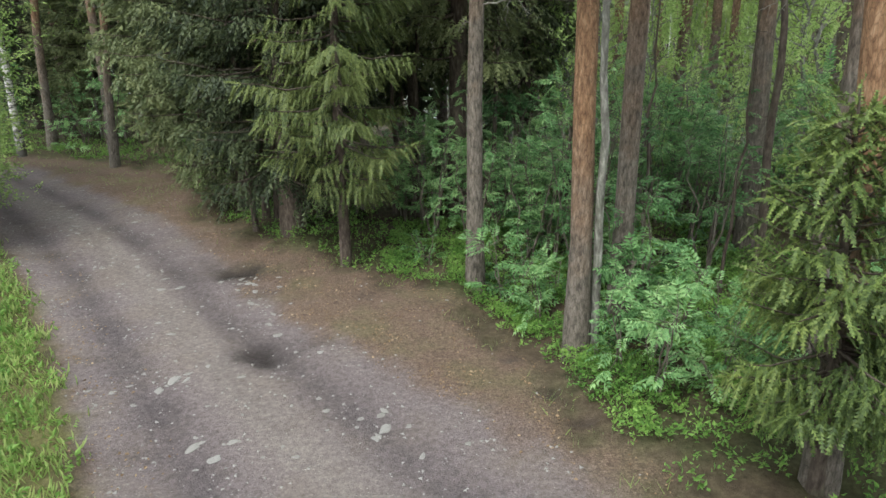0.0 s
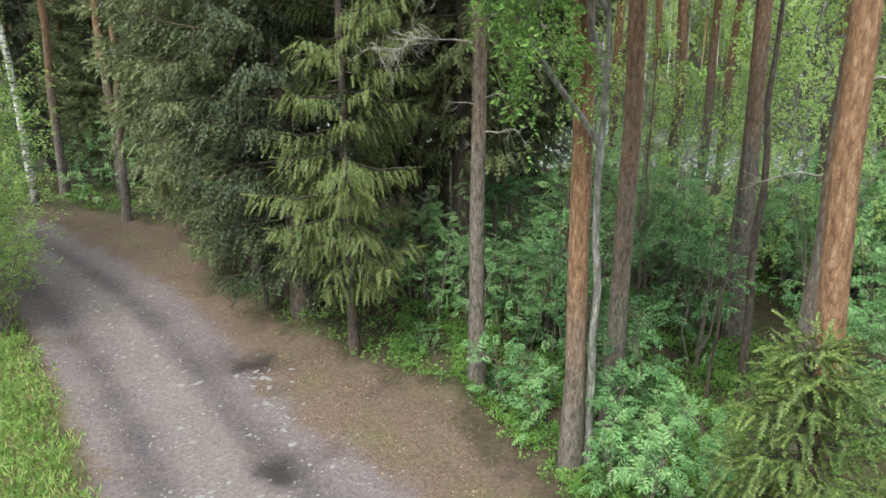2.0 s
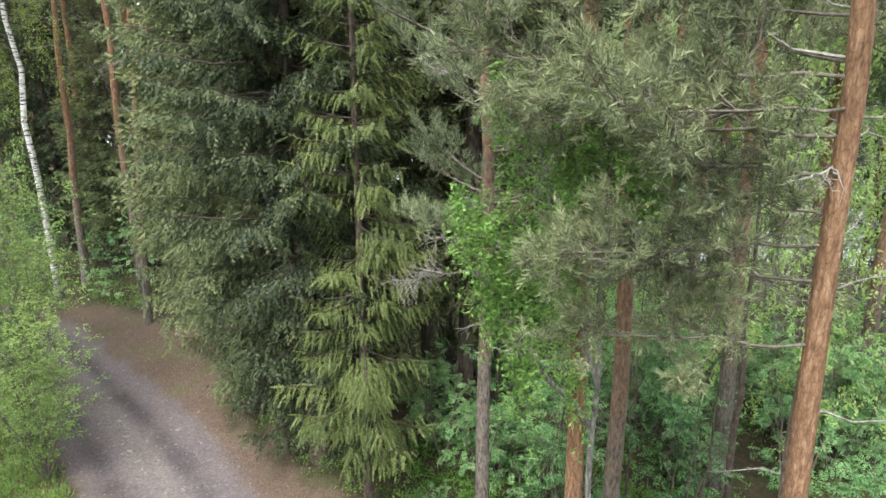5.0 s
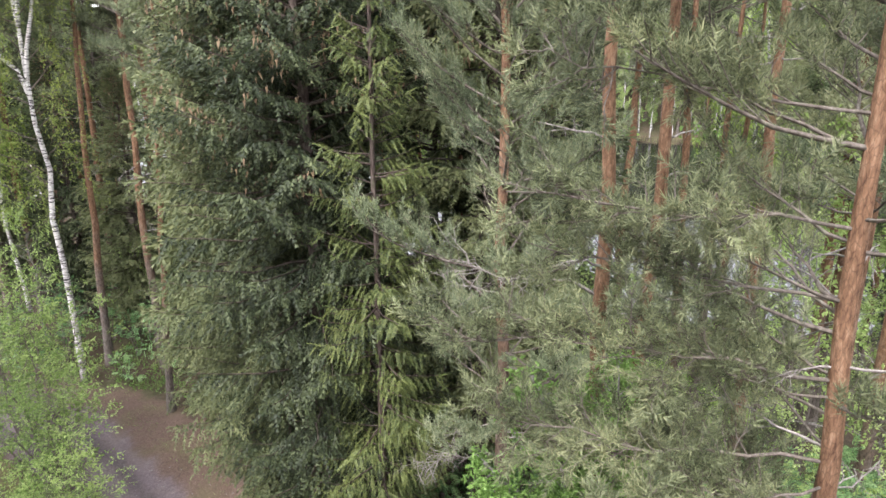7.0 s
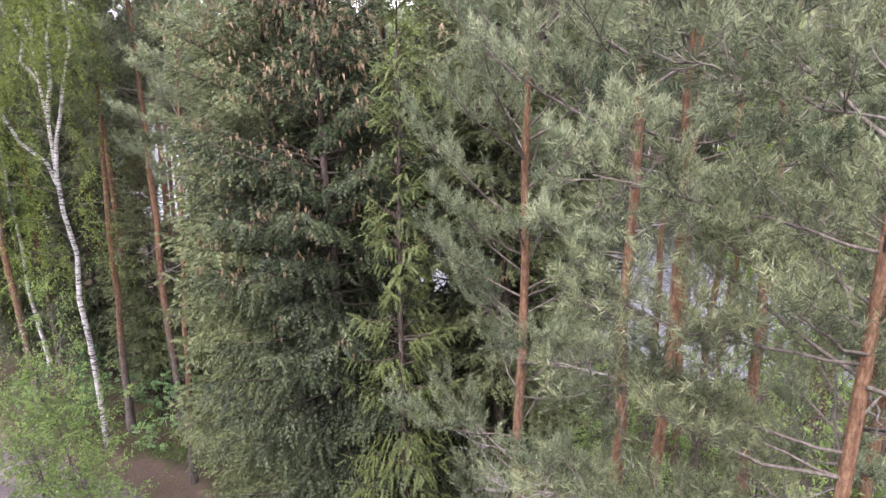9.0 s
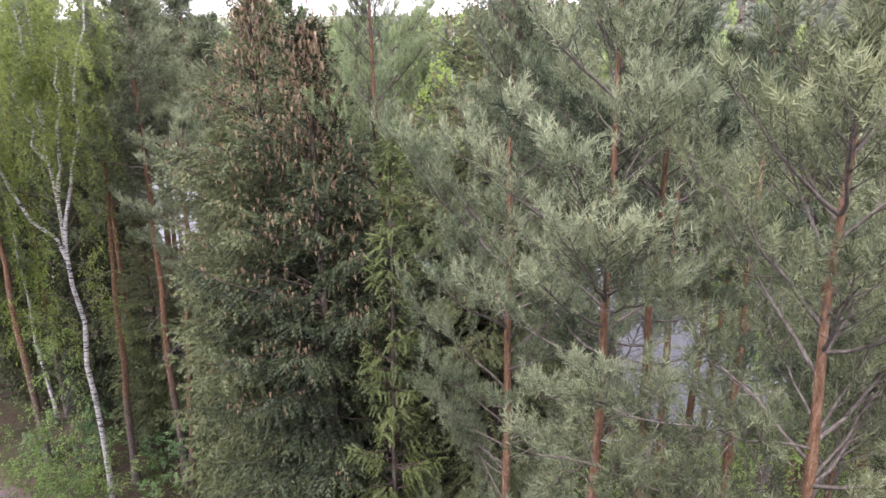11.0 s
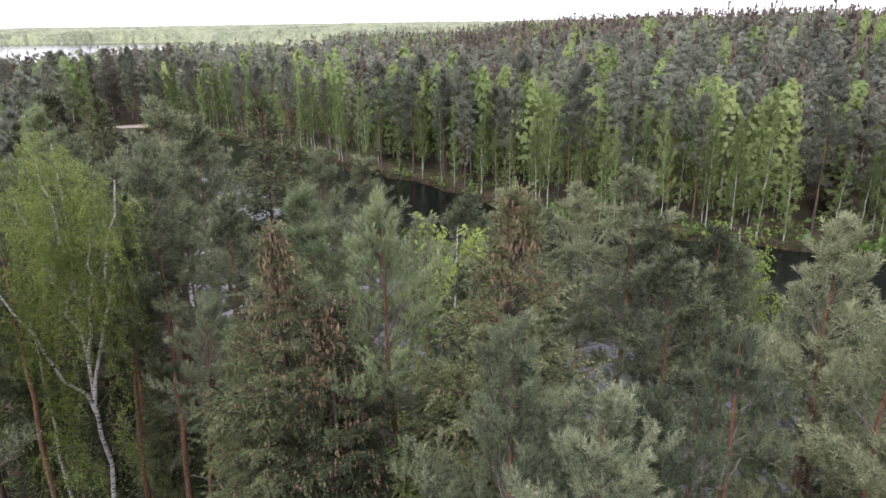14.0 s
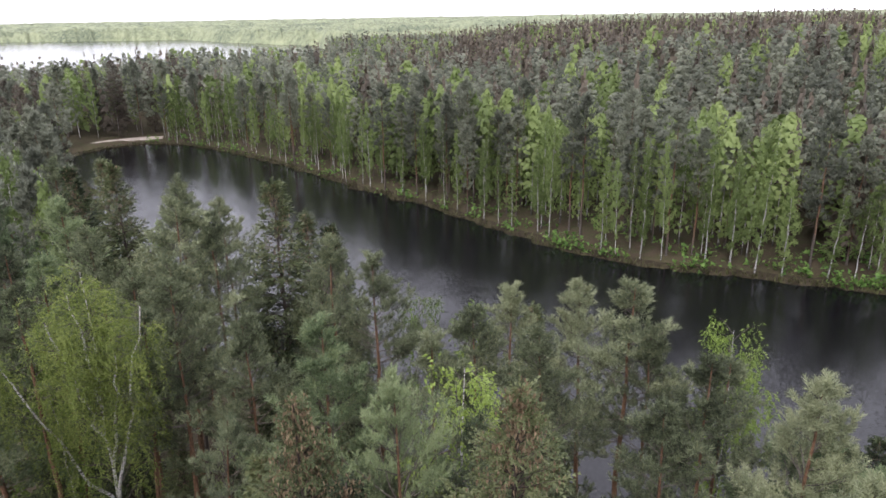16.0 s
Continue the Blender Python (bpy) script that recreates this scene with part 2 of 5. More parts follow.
M_SPRIG = foliage("fresh_birch_leaves", (0.08, 0.15, 0.035), (0.19, 0.32, 0.085), (0.36, 0.5, 0.18), 2.0, 0.5)
M_LIME = foliage("lime_green_leaves", (0.075, 0.12, 0.022), (0.175, 0.255, 0.05), (0.32, 0.41, 0.11), 1.2, 0.5)
M_CANDLE = foliage("pine_candles", (0.26, 0.22, 0.11), (0.42, 0.37, 0.2), (0.55, 0.48, 0.28), 2.0, 0.1)
M_BUSH = foliage("bush_leaves", (0.07, 0.122, 0.03), (0.17, 0.255, 0.07), (0.33, 0.43, 0.145), 1.6, 0.4)
M_GRASS = foliage("grass_blades", (0.06, 0.095, 0.026), (0.14, 0.205, 0.055), (0.29, 0.34, 0.125), 1.5, 0.4)
# distance haze is put into these base colours: paler and bluer than near foliage
FAR_HAZED_TONES = (("pine", (0.12, 0.13, 0.1), (0.205, 0.222, 0.165), (0.31, 0.325, 0.24), 0.55), ("spruce", (0.06, 0.052, 0.041), (0.115, 0.098, 0.075), (0.185, 0.155, 0.117), 0.45), ("birch", (0.11, 0.15, 0.05), (0.19, 0.255, 0.088), (0.29, 0.36, 0.135), 0.5))
M_FAR_PINE, M_FAR_SPRUCE, M_FAR_BIRCH = [foliage("far_%s_leaves" % n, a, b, c, 0.14, d, tone=True, grain=0.14) for n, a, b, c, d in FAR_HAZED_TONES]
M_SHORE_PINE, M_SHORE_SPRUCE, M_SHORE_BIRCH = [foliage("shore_%s_leaves" % n, a, b, c, 0.6, d, grain=0.2) for n, a, b, c, d in FAR_HAZED_TONES]
M_PBARK = bark_pine("pine_bark", 0.28)
M_PBARK_GREY = bark_pine("grey_pine_bark", 0.13)
M_PBARK_LOW = bark_pine("orange_pine_bark", 0.55)
M_SBARK = bark_plain("spruce_bark", (0.025, 0.019, 0.016), (0.075, 0.058, 0.05), (0.15, 0.125, 0.11))
M_GBARK = bark_plain("grey_bark", (0.05, 0.047, 0.042), (0.15, 0.143, 0.132), (0.36, 0.35, 0.33))
M_BBARK = bark_birch()
M_DEAD = bark_plain("dead_twig", (0.1, 0.088, 0.082), (0.22, 0.2, 0.188), (0.36, 0.34, 0.325))
M_TWIG = bark_plain("live_twig", (0.05, 0.042, 0.036), (0.12, 0.103, 0.088), (0.22, 0.2, 0.175))
M_GROUND = ground_material()
M_WATER = water_material()
M_STONE = stone_material()


# ---- mesh helpers ----
class Geo:
    """Collects vertices, triangles and quads, and turns them into one mesh."""

    def __init__(self):
        self.v, self.t, self.q, self.n = [], [], [], 0

    def add(self, v, t=None, q=None):
        if t is not None and len(t):
            self.t.append(np.asarray(t) + self.n)
        if q is not None and len(q):
            self.q.append(np.asarray(q) + self.n)
        self.v.append(np.asarray(v, float))
        self.n += len(v)

    def tube(self, pts, radii, sides=6):
        p = np.asarray(pts, float)
        r = np.asarray(radii, float)
        d = np.gradient(p, axis=0)
        d /= np.linalg.norm(d, axis=1)[:, None] + 1e-9
        ref = np.where(np.abs(d[:, 2:3]) > 0.8, [[1.0, 0, 0]], [[0, 0, 1.0]])
        ref = np.repeat(ref[:1], len(p), 0)
        a = np.cross(d, ref)
        a /= np.linalg.norm(a, axis=1)[:, None] + 1e-9
        b = np.cross(d, a)
        w = np.arange(sides) * 2 * math.pi / sides
        v = p[:, None] + r[:, None, None] * (np.cos(w)[None, :, None] * a[:, None] + np.sin(w)[None, :, None] * b[:, None])
        i = np.arange(len(p) - 1)[:, None] * sides
        j = np.arange(sides)[None]
        k = (j + 1) % sides
        q = np.stack([i + j, i + k, i + sides + k, i + sides + j], -1).reshape(-1, 4)
        self.add(v.reshape(-1, 3), q=q)

    def stamp(self, template, origin, axis, size, rng, up=(0, 0, 1)):
        """Sets copies of a triangle template (n, 3, 3), whose own axis is +X, at the origins along the axes."""
        o = np.asarray(origin, float)
        if not len(o):
            return
        x = np.asarray(axis, float)
        x = x / (np.linalg.norm(x, axis=1)[:, None] + 1e-9)
        u = np.asarray(up, float) + rng.normal(0, 0.35, x.shape)
        y = np.cross(u, x)
        y /= np.linalg.norm(y, axis=1)[:, None] + 1e-9
        z = np.cross(x, y)
        m = np.stack([x, y, z], 1) * np.asarray(size, float).reshape(-1, 1, 1)
        t = template.reshape(-1, 3)
        v = np.einsum("ij,njk->nik", t, m) + o[:, None]
        n = len(o) * len(t)
        self.add(v.reshape(-1, 3), t=np.arange(n).reshape(-1, 3))

    def mesh(self, name, material, smooth=False):
        me = bpy.data.meshes.new(name)
        v = np.concatenate(self.v) if self.v else np.zeros((0, 3))
        t = np.concatenate(self.t) if self.t else np.zeros((0, 3), int)
        q = np.concatenate(self.q) if self.q else np.zeros((0, 4), int)
        loops = np.concatenate([t.ravel(), q.ravel()]).astype(np.int32)
        total = np.concatenate([np.full(len(t), 3), np.full(len(q), 4)]).astype(np.int32)
        start = (np.cumsum(total) - total).astype(np.int32)
        me.vertices.add(len(v))
        me.vertices.foreach_set("co", v.astype(np.float32).ravel())
        me.loops.add(len(loops))
        me.loops.foreach_set("vertex_index", loops)
        me.polygons.add(len(total))
        me.polygons.foreach_set("loop_start", start)
        me.polygons.foreach_set("loop_total", total)
        if smooth:
            me.polygons.foreach_set("use_smooth", np.ones(len(total), bool))
        me.update(calc_edges=True)
        me.materials.append(material)
        return me


def part(name, geo, material, parent, label="", smooth=False):
    ob = new(name, geo.mesh(name, material, smooth))
    ob.parent = parent
    if label:
        tagged(ob, label)
    return ob


def needle(length, width, base, direction, side):
    b, d, s = Vector(base), Vector(direction).normalized(), Vector(side).normalized()
    return [b - s * width / 2, b + s * width / 2, b + d * length]


def pine_tuft(count, length=0.085, width=0.011, shoot=0.14, seed=1):
    """A pine shoot: needles standing out from its last stretch, along +X."""
    rng = np.random.RandomState(seed)
    out = []
    for i in range(count):
        s = (i + 0.5) / count
        a = i * 2.4 + rng.uniform(-0.3, 0.3)
        spread = 1.05 - 0.6 * s
        d = Vector((math.cos(spread), math.sin(spread) * math.cos(a), math.sin(spread) * math.sin(a)))
        side = d.cross(Vector((rng.normal(), rng.normal(), rng.normal())))
        out.append(needle(length * rng.uniform(0.8, 1.15), width, (shoot * s, 0, 0), d, side))
    return np.array([[list(p) for p in t] for t in out])


def spruce_twig(teeth, length=0.24, width=0.085, seed=1):
    """A flat hanging spruce twig with needle teeth on both sides, along +X."""
    rng = np.random.RandomState(seed)
    out = []
    for i in range(teeth):
        s0, s1 = i / teeth, (i + 1.25) / teeth
        w = width * 0.5 * (1 - 0.75 * s0) * rng.uniform(0.75, 1.2)
        zz = -0.12 * length * s0 * s0
        for sg in (-1, 1):
            out.append([[length * s0, 0, zz], [length * min(1, s0 + 0.42 / teeth + 0.1), 0, zz - 0.004], [length * (s0 + s1) / 2 + w * 0.7, sg * w, zz - 0.3 * w + rng.uniform(-0.01, 0.01)]])
        if i % 2 == 0:
            out.append([[length * s0, 0, zz], [length * min(1, s1 + 0.08), 0, zz], [length * s1 + 0.02, 0, zz + w * 0.6]])
    return np.array(out)


def leaf_spray(count, leaf=0.05, reach=0.16, seed=1, folded=0.25):
    """Leaves along a short twig on +X; each leaf is a folded rhomb of two triangles."""
    rng = np.random.RandomState(seed)
    out = []
    for i in range(count):
        s = (i + 0.6) / count
        a = rng.uniform(0, 6.28)
        b = Vector((reach * s, 0, 0))
        d = Vector((0.5, math.cos(a), math.sin(a) - 0.35)).normalized()
        n = d.cross(Vector((rng.normal(), rng.normal(), rng.normal() + 1.2))).normalized()
        l, w = leaf * rng.uniform(0.75, 1.2), leaf * 0.62
        m = b + d * (l * 0.75)
        up = d.cross(n) * (w * folded)
        tip = b + d * (l * 1.5)
        out.append([b + d * l * 0.25, m + n * w / 2 + up, tip])
        out.append([b + d * l * 0.25, tip, m - n * w / 2 + up])
    return np.array([[list(p) for p in t] for t in out])


def rowan_leaf(pairs=5, length=0.19):
    """A pinnate leaf along +X with paired leaflets, two triangles each."""
    out = []

    def leaflet(b, d, l):
        n = Vector((-d.y, d.x, 0))
        m, tip = b + d * l * 0.5 + Vector((0, 0, 0.004)), b + d * l + Vector((0, 0, -0.012))
        out.append([b, m - n * l * 0.2, tip])
        out.append([b, tip, m + n * l * 0.2])

    for i in range(pairs):
        s = 0.3 + 0.6 * i / max(1, pairs - 1)
        b = Vector((length * s, 0, -0.12 * length * s * s))
        l = length * 0.4 * (1 - 0.35 * abs(s - 0.55))
        for sg in (-1, 1):
            leaflet(b, Vector((0.55, sg * 0.83, -0.12)).normalized(), l)
    leaflet(Vector((length * 0.9, 0, -0.1 * length)), Vector((1, 0, -0.25)).normalized(), length * 0.38)
    return np.array([[list(p) for p in t] for t in out])


def unit(v):
    v = np.asarray(v, float)
    return v / (np.linalg.norm(v, axis=-1, keepdims=True) + 1e-9)


def bow(p0, d0, length, n, bend, rng, wobble=0.06):
    """A bowed line of n+1 points that starts along d0 and bends by the vector bend."""
    s = np.linspace(0, 1, n + 1)[:, None]
    p = np.asarray(p0) + unit(d0) * length * s + np.asarray(bend) * length * s * s
    p[1:] += rng.normal(0, wobble * length / n, (n, 3))
    return p


def along(p, s):
    """The point and the direction at the fraction s of a line."""
    f = s * (len(p) - 1)
    i = min(int(f), len(p) - 2)
    return p[i] + (p[i + 1] - p[i]) * (f - i), p[i + 1] - p[i]


def stem(height, top, r, rng, bends=0.05, n=14, foot=1.35):
    """The line and radii of a trunk from the ground to its top, which stands off by top."""
    s = np.linspace(0, 1, n)
    p = np.stack([top[0] * s ** 1.15, top[1] * s ** 1.15, height * s], 1)
    p[1:-1, :2] += rng.normal(0, bends, (n - 2, 2)) * np.sin(s[1:-1, None] * math.pi)
    rad = r * (1 - 0.88 * s ** 1.2)
    rad[0] *= foot
    p[0, 2] = -0.08
    return p, rad


def on_stem(p, z):
    return np.array([np.interp(z, p[:, 2], p[:, k]) for k in range(3)])


TUFT = pine_tuft(18, length=0.082, width=0.012)
TUFT_FINE = pine_tuft(18, length=0.08, width=0.01, seed=3)
TUFT_MID = pine_tuft(13, length=0.11, width=0.021, shoot=0.2, seed=2)
TWIG = spruce_twig(4, 0.34, 0.15)
TWIG_FINE = spruce_twig(7, 0.34, 0.12, seed=6)
TWIG_MID = spruce_twig(2, 0.46, 0.26, seed=2)
SPRAY = leaf_spray(5)
SPRAY_MID = leaf_spray(3, leaf=0.1, reach=0.22, seed=4)
ROWAN = rowan_leaf(4)


# ---- trees ----
def pine_parts(seed, h, cb, radius, top=(0, 0), r=0.12, detail=1.0, tuft=TUFT, size=1.0, dead=10, sides=10, tilt=0.0, low=0.6, extra=(), snag_from=None, snags=(), peak=0.52, lift=0.8):
    """A Scots pine: bare trunk, rising limbs, clumps of needle tufts, a few dead branches below."""
    rng = np.random.RandomState(seed)
    trunk, limbs, crown, snag = Geo(), Geo(), Geo(), []
    p, rad = stem(h, top, r, rng, 0.04 + 0.1 * tilt)
    trunk.tube(p, rad, sides)
    o, a, s = [], [], []
    z = cb
    while z < h - 0.1:
        f = (z - cb) / (h - cb)
        span = min(radius * (low + (1 - low) * min(1, f * 3)), peak * (h - z) + 0.12)
        for _ in range(rng.randint(3, 5)):
            az = rng.uniform(0, 2 * math.pi)
            ln = max(0.25, span * rng.uniform(0.5, 1.15))
            el = 0.1 + lift * f + rng.uniform(-0.12, 0.18)
            d = np.array([math.cos(az) * math.cos(el), math.sin(az) * math.cos(el), math.sin(el)])
            b = on_stem(p, z + rng.uniform(-0.2, 0.2))
            seg = 5 if detail > 0.7 else 3
            line = bow(b, d, ln, seg, (0, 0, 0.2), rng)
            limbs.tube(line, np.linspace(0.008 + 0.009 * ln, 0.005, seg + 1), 4 if detail > 0.7 else 3)
            m = int((4.0 + 5.6 * ln) * detail)
            for j in range(m):
                lo = 0.4 - 0.25 * f
                f2 = lo + (1 - lo) * (j + rng.uniform(0.2, 0.8)) / m
                q, t = along(line, f2)
                t = unit(t)
                turn = rng.uniform(0.4, 1.15) * (1 if j % 2 else -1)
                c, sn = math.cos(turn), math.sin(turn)
                d2 = unit([t[0] * c - t[1] * sn, t[0] * sn + t[1] * c, t[2] * 0.5 + rng.uniform(0.0, 0.45)])
                l2 = min(0.7, max(0.14, (0.2 + 0.26 * (1 - f2)) * ln * rng.uniform(0.7, 1.2)))
                sub = bow(q, d2, l2, 2, (0, 0, 0.3), rng)
                if detail > 0.7:
                    limbs.tube(sub, (0.007, 0.005, 0.004), 3)
                k = int((3.0 + l2 * 9) * detail + rng.uniform(0, 1))
                for i in range(k):
                    g = 0.35 + 0.65 * (i + 1) / k
                    e, w = along(sub, min(1, g))
                    o.append(e + rng.normal(0, 0.03, 3))
                    a.append(unit(w) * 0.55 + rng.normal(0, 0.36, 3) + np.array([0, 0, 0.62]))
                    s.append(rng.uniform(0.8, 1.25) * size)
            e, w = along(line, 1.0)
            for i in range(3):
                o.append(e)
                a.append(unit(w) + rng.normal(0, 0.3, 3) + np.array([0, 0, 0.3]))
                s.append(1.2 * size)
        z += rng.uniform(0.46, 0.74) * (1 - 0.38 * f) * (1 if h - z > 2.5 else 0.8)
    for i in range(5):
        o.append(p[-1] + np.array([0, 0, -0.1 * i]))
        a.append(np.array([0, 0, 1.0]) + rng.normal(0, 0.25 * min(i, 1), 3))
        s.append(1.3 * size)
    crown.stamp(tuft, o, a, s, rng)
    shoots = Geo()
    if detail >= 1 and tuft is TUFT:
        pick = [i for i in range(len(o)) if o[i][2] > h - 4.5 and rng.uniform() < 0.12]
        spike = np.array([[[0, -0.009, 0], [0, 0.009, 0], [0.12, 0, 0]], [[0, 0, -0.009], [0, 0, 0.009], [0.12, 0, 0]]])
        shoots.stamp(spike, [o[i] + unit(a[i]) * 0.12 for i in pick], [np.array([0, 0, 1.0]) + unit(a[i]) * 0.4 for i in pick], rng.uniform(0.4, 0.8, len(pick)), rng, (1, 0, 0))
    o2, a2 = [], []
    boughs = []
    for bz, az, ln, el, droop in extra:
        # a long bough with side branches full of shoots
        g = Geo()
        d = np.array([math.cos(az) * math.cos(el), math.sin(az) * math.cos(el), math.sin(el)])
        line = bow(on_stem(p, bz), d, ln, 8, (0, 0, droop), rng, 0.1)
        g.tube(line, np.linspace(0.008 + 0.0035 * ln, 0.005, 9), 6)
        n2 = int(ln * 11)
        for j in range(n2):
            f2 = 0.2 + 0.8 * (j + rng.uniform(0, 1)) / n2
            q, t = along(line, f2)
            t = unit(t)
            d2 = unit(t * 0.6 + rng.normal(0, 0.55, 3) + np.array([0, 0, 0.1]))
            l2 = rng.uniform(0.25, 0.7) * (1.15 - 0.5 * f2)
            sub = bow(q, d2, l2, 4, (0, 0, 0.25), rng, 0.12)
            g.tube(sub, (0.007, 0.006, 0.005, 0.004, 0.003), 4)
            for i in range(int(4 + l2 * 10)):
                e, w = along(sub, rng.uniform(0.3, 1.0))
                d3 = unit(unit(w) + rng.normal(0, 0.6, 3))
                l3 = rng.uniform(0.05, 0.2)
                g.tube([e, e + d3 * l3], (0.004, 0.003), 3)
                for _ in range(2):
                    o2.append(e + d3 * l3 * rng.uniform(0.5, 1.0))
                    a2.append(d3 + rng.normal(0, 0.35, 3) + np.array([0, 0, 0.35]))
        boughs.append(g)
    crown.stamp(tuft, o2, a2, rng.uniform(0.85, 1.2, len(o2)) * size, rng)
    for bz, az, ln, up, tw in snags:
        snag.append(Geo())
        dead_branch(snag[-1], on_stem(p, bz), (math.cos(az), math.sin(az), up), ln, rng, tw)
    for i in range(dead):
        zz = rng.uniform(snag_from or max(1.2, cb * 0.35), cb + 1.0)
        az = rng.uniform(0, 2 * math.pi)
        snag.append(Geo())
        dead_branch(snag[-1], on_stem(p, zz), (math.cos(az), math.sin(az), rng.uniform(-0.15, 0.4)), rng.uniform(0.25, 1.1), rng)
    return trunk, limbs, crown, snag, boughs, shoots, p


def dead_branch(g, base, d, ln, rng, twigs=6, r=0.014):
    """A bare grey branch with crooked twigs."""
    line = bow(base, d, ln, 5, (0, 0, rng.uniform(-0.25, 0.15)), rng, 0.14)
    g.tube(line, np.linspace(r * (0.6 + 0.5 * ln), 0.004, 6), 4)
    for j in range(int(twigs * min(1.5, ln))):
        q, t = along(line, rng.uniform(0.35, 1))
        d2 = unit(unit(t) * 0.8 + rng.normal(0, 0.6, 3))
        l2 = ln * rng.uniform(0.12, 0.35)
        sub = bow(q, d2, l2, 3, (0, 0, rng.uniform(-0.4, 0.1)), rng, 0.16)
        g.tube(sub, (0.006, 0.005, 0.004, 0.002), 3)
        for _ in range(2):
            q2, t2 = along(sub, rng.uniform(0.3, 1))
            g.tube(bow(q2, unit(t2) + rng.normal(0, 0.7, 3), l2 * 0.5, 2, (0, 0, -0.2), rng, 0.15), (0.004, 0.003, 0.0015), 3)


def tree(name, label, category, group, x, y, z, pieces):
    """A tree thing: an Empty at the foot with its parts."""
    foot = new(name)
    foot.location = (x, y, z)
    tagged(foot, label, category, group)
    for nm, geo, material, lab, smooth in pieces:
        for g in geo if isinstance(geo, list) else [geo]:
            if g.n:
                ob = part(nm, g, material, foot, lab, smooth)
                if nm in ("branchwork", "cone_crop", "dry_growth", "shoot_growth"):
                    tagged(ob, kind="stuff")
    return foot


def pine(x, y, seed, label="tall Scots pine with orange upper bark on the forest floor", needles=M_PINE, z=0.0, group="pines of the near wood", bark=None, **kw):
    trunk, limbs, crown, snag, boughs, shoots, p = pine_parts(seed, **kw)
    return tree("pine_tree", label, "pine tree", group, x, y, z, [
        ("trunk", trunk, bark or M_PBARK, "", True), ("branchwork", limbs, M_TWIG, "", True),
        ("crown", crown, needles, "", False), ("dead_branch", snag, M_DEAD, "bare grey dead branch", True), ("bough", boughs, M_TWIG, "long bare-wooded bough", True), ("shoot_growth", shoots, M_CANDLE, "pale new shoots", False)])


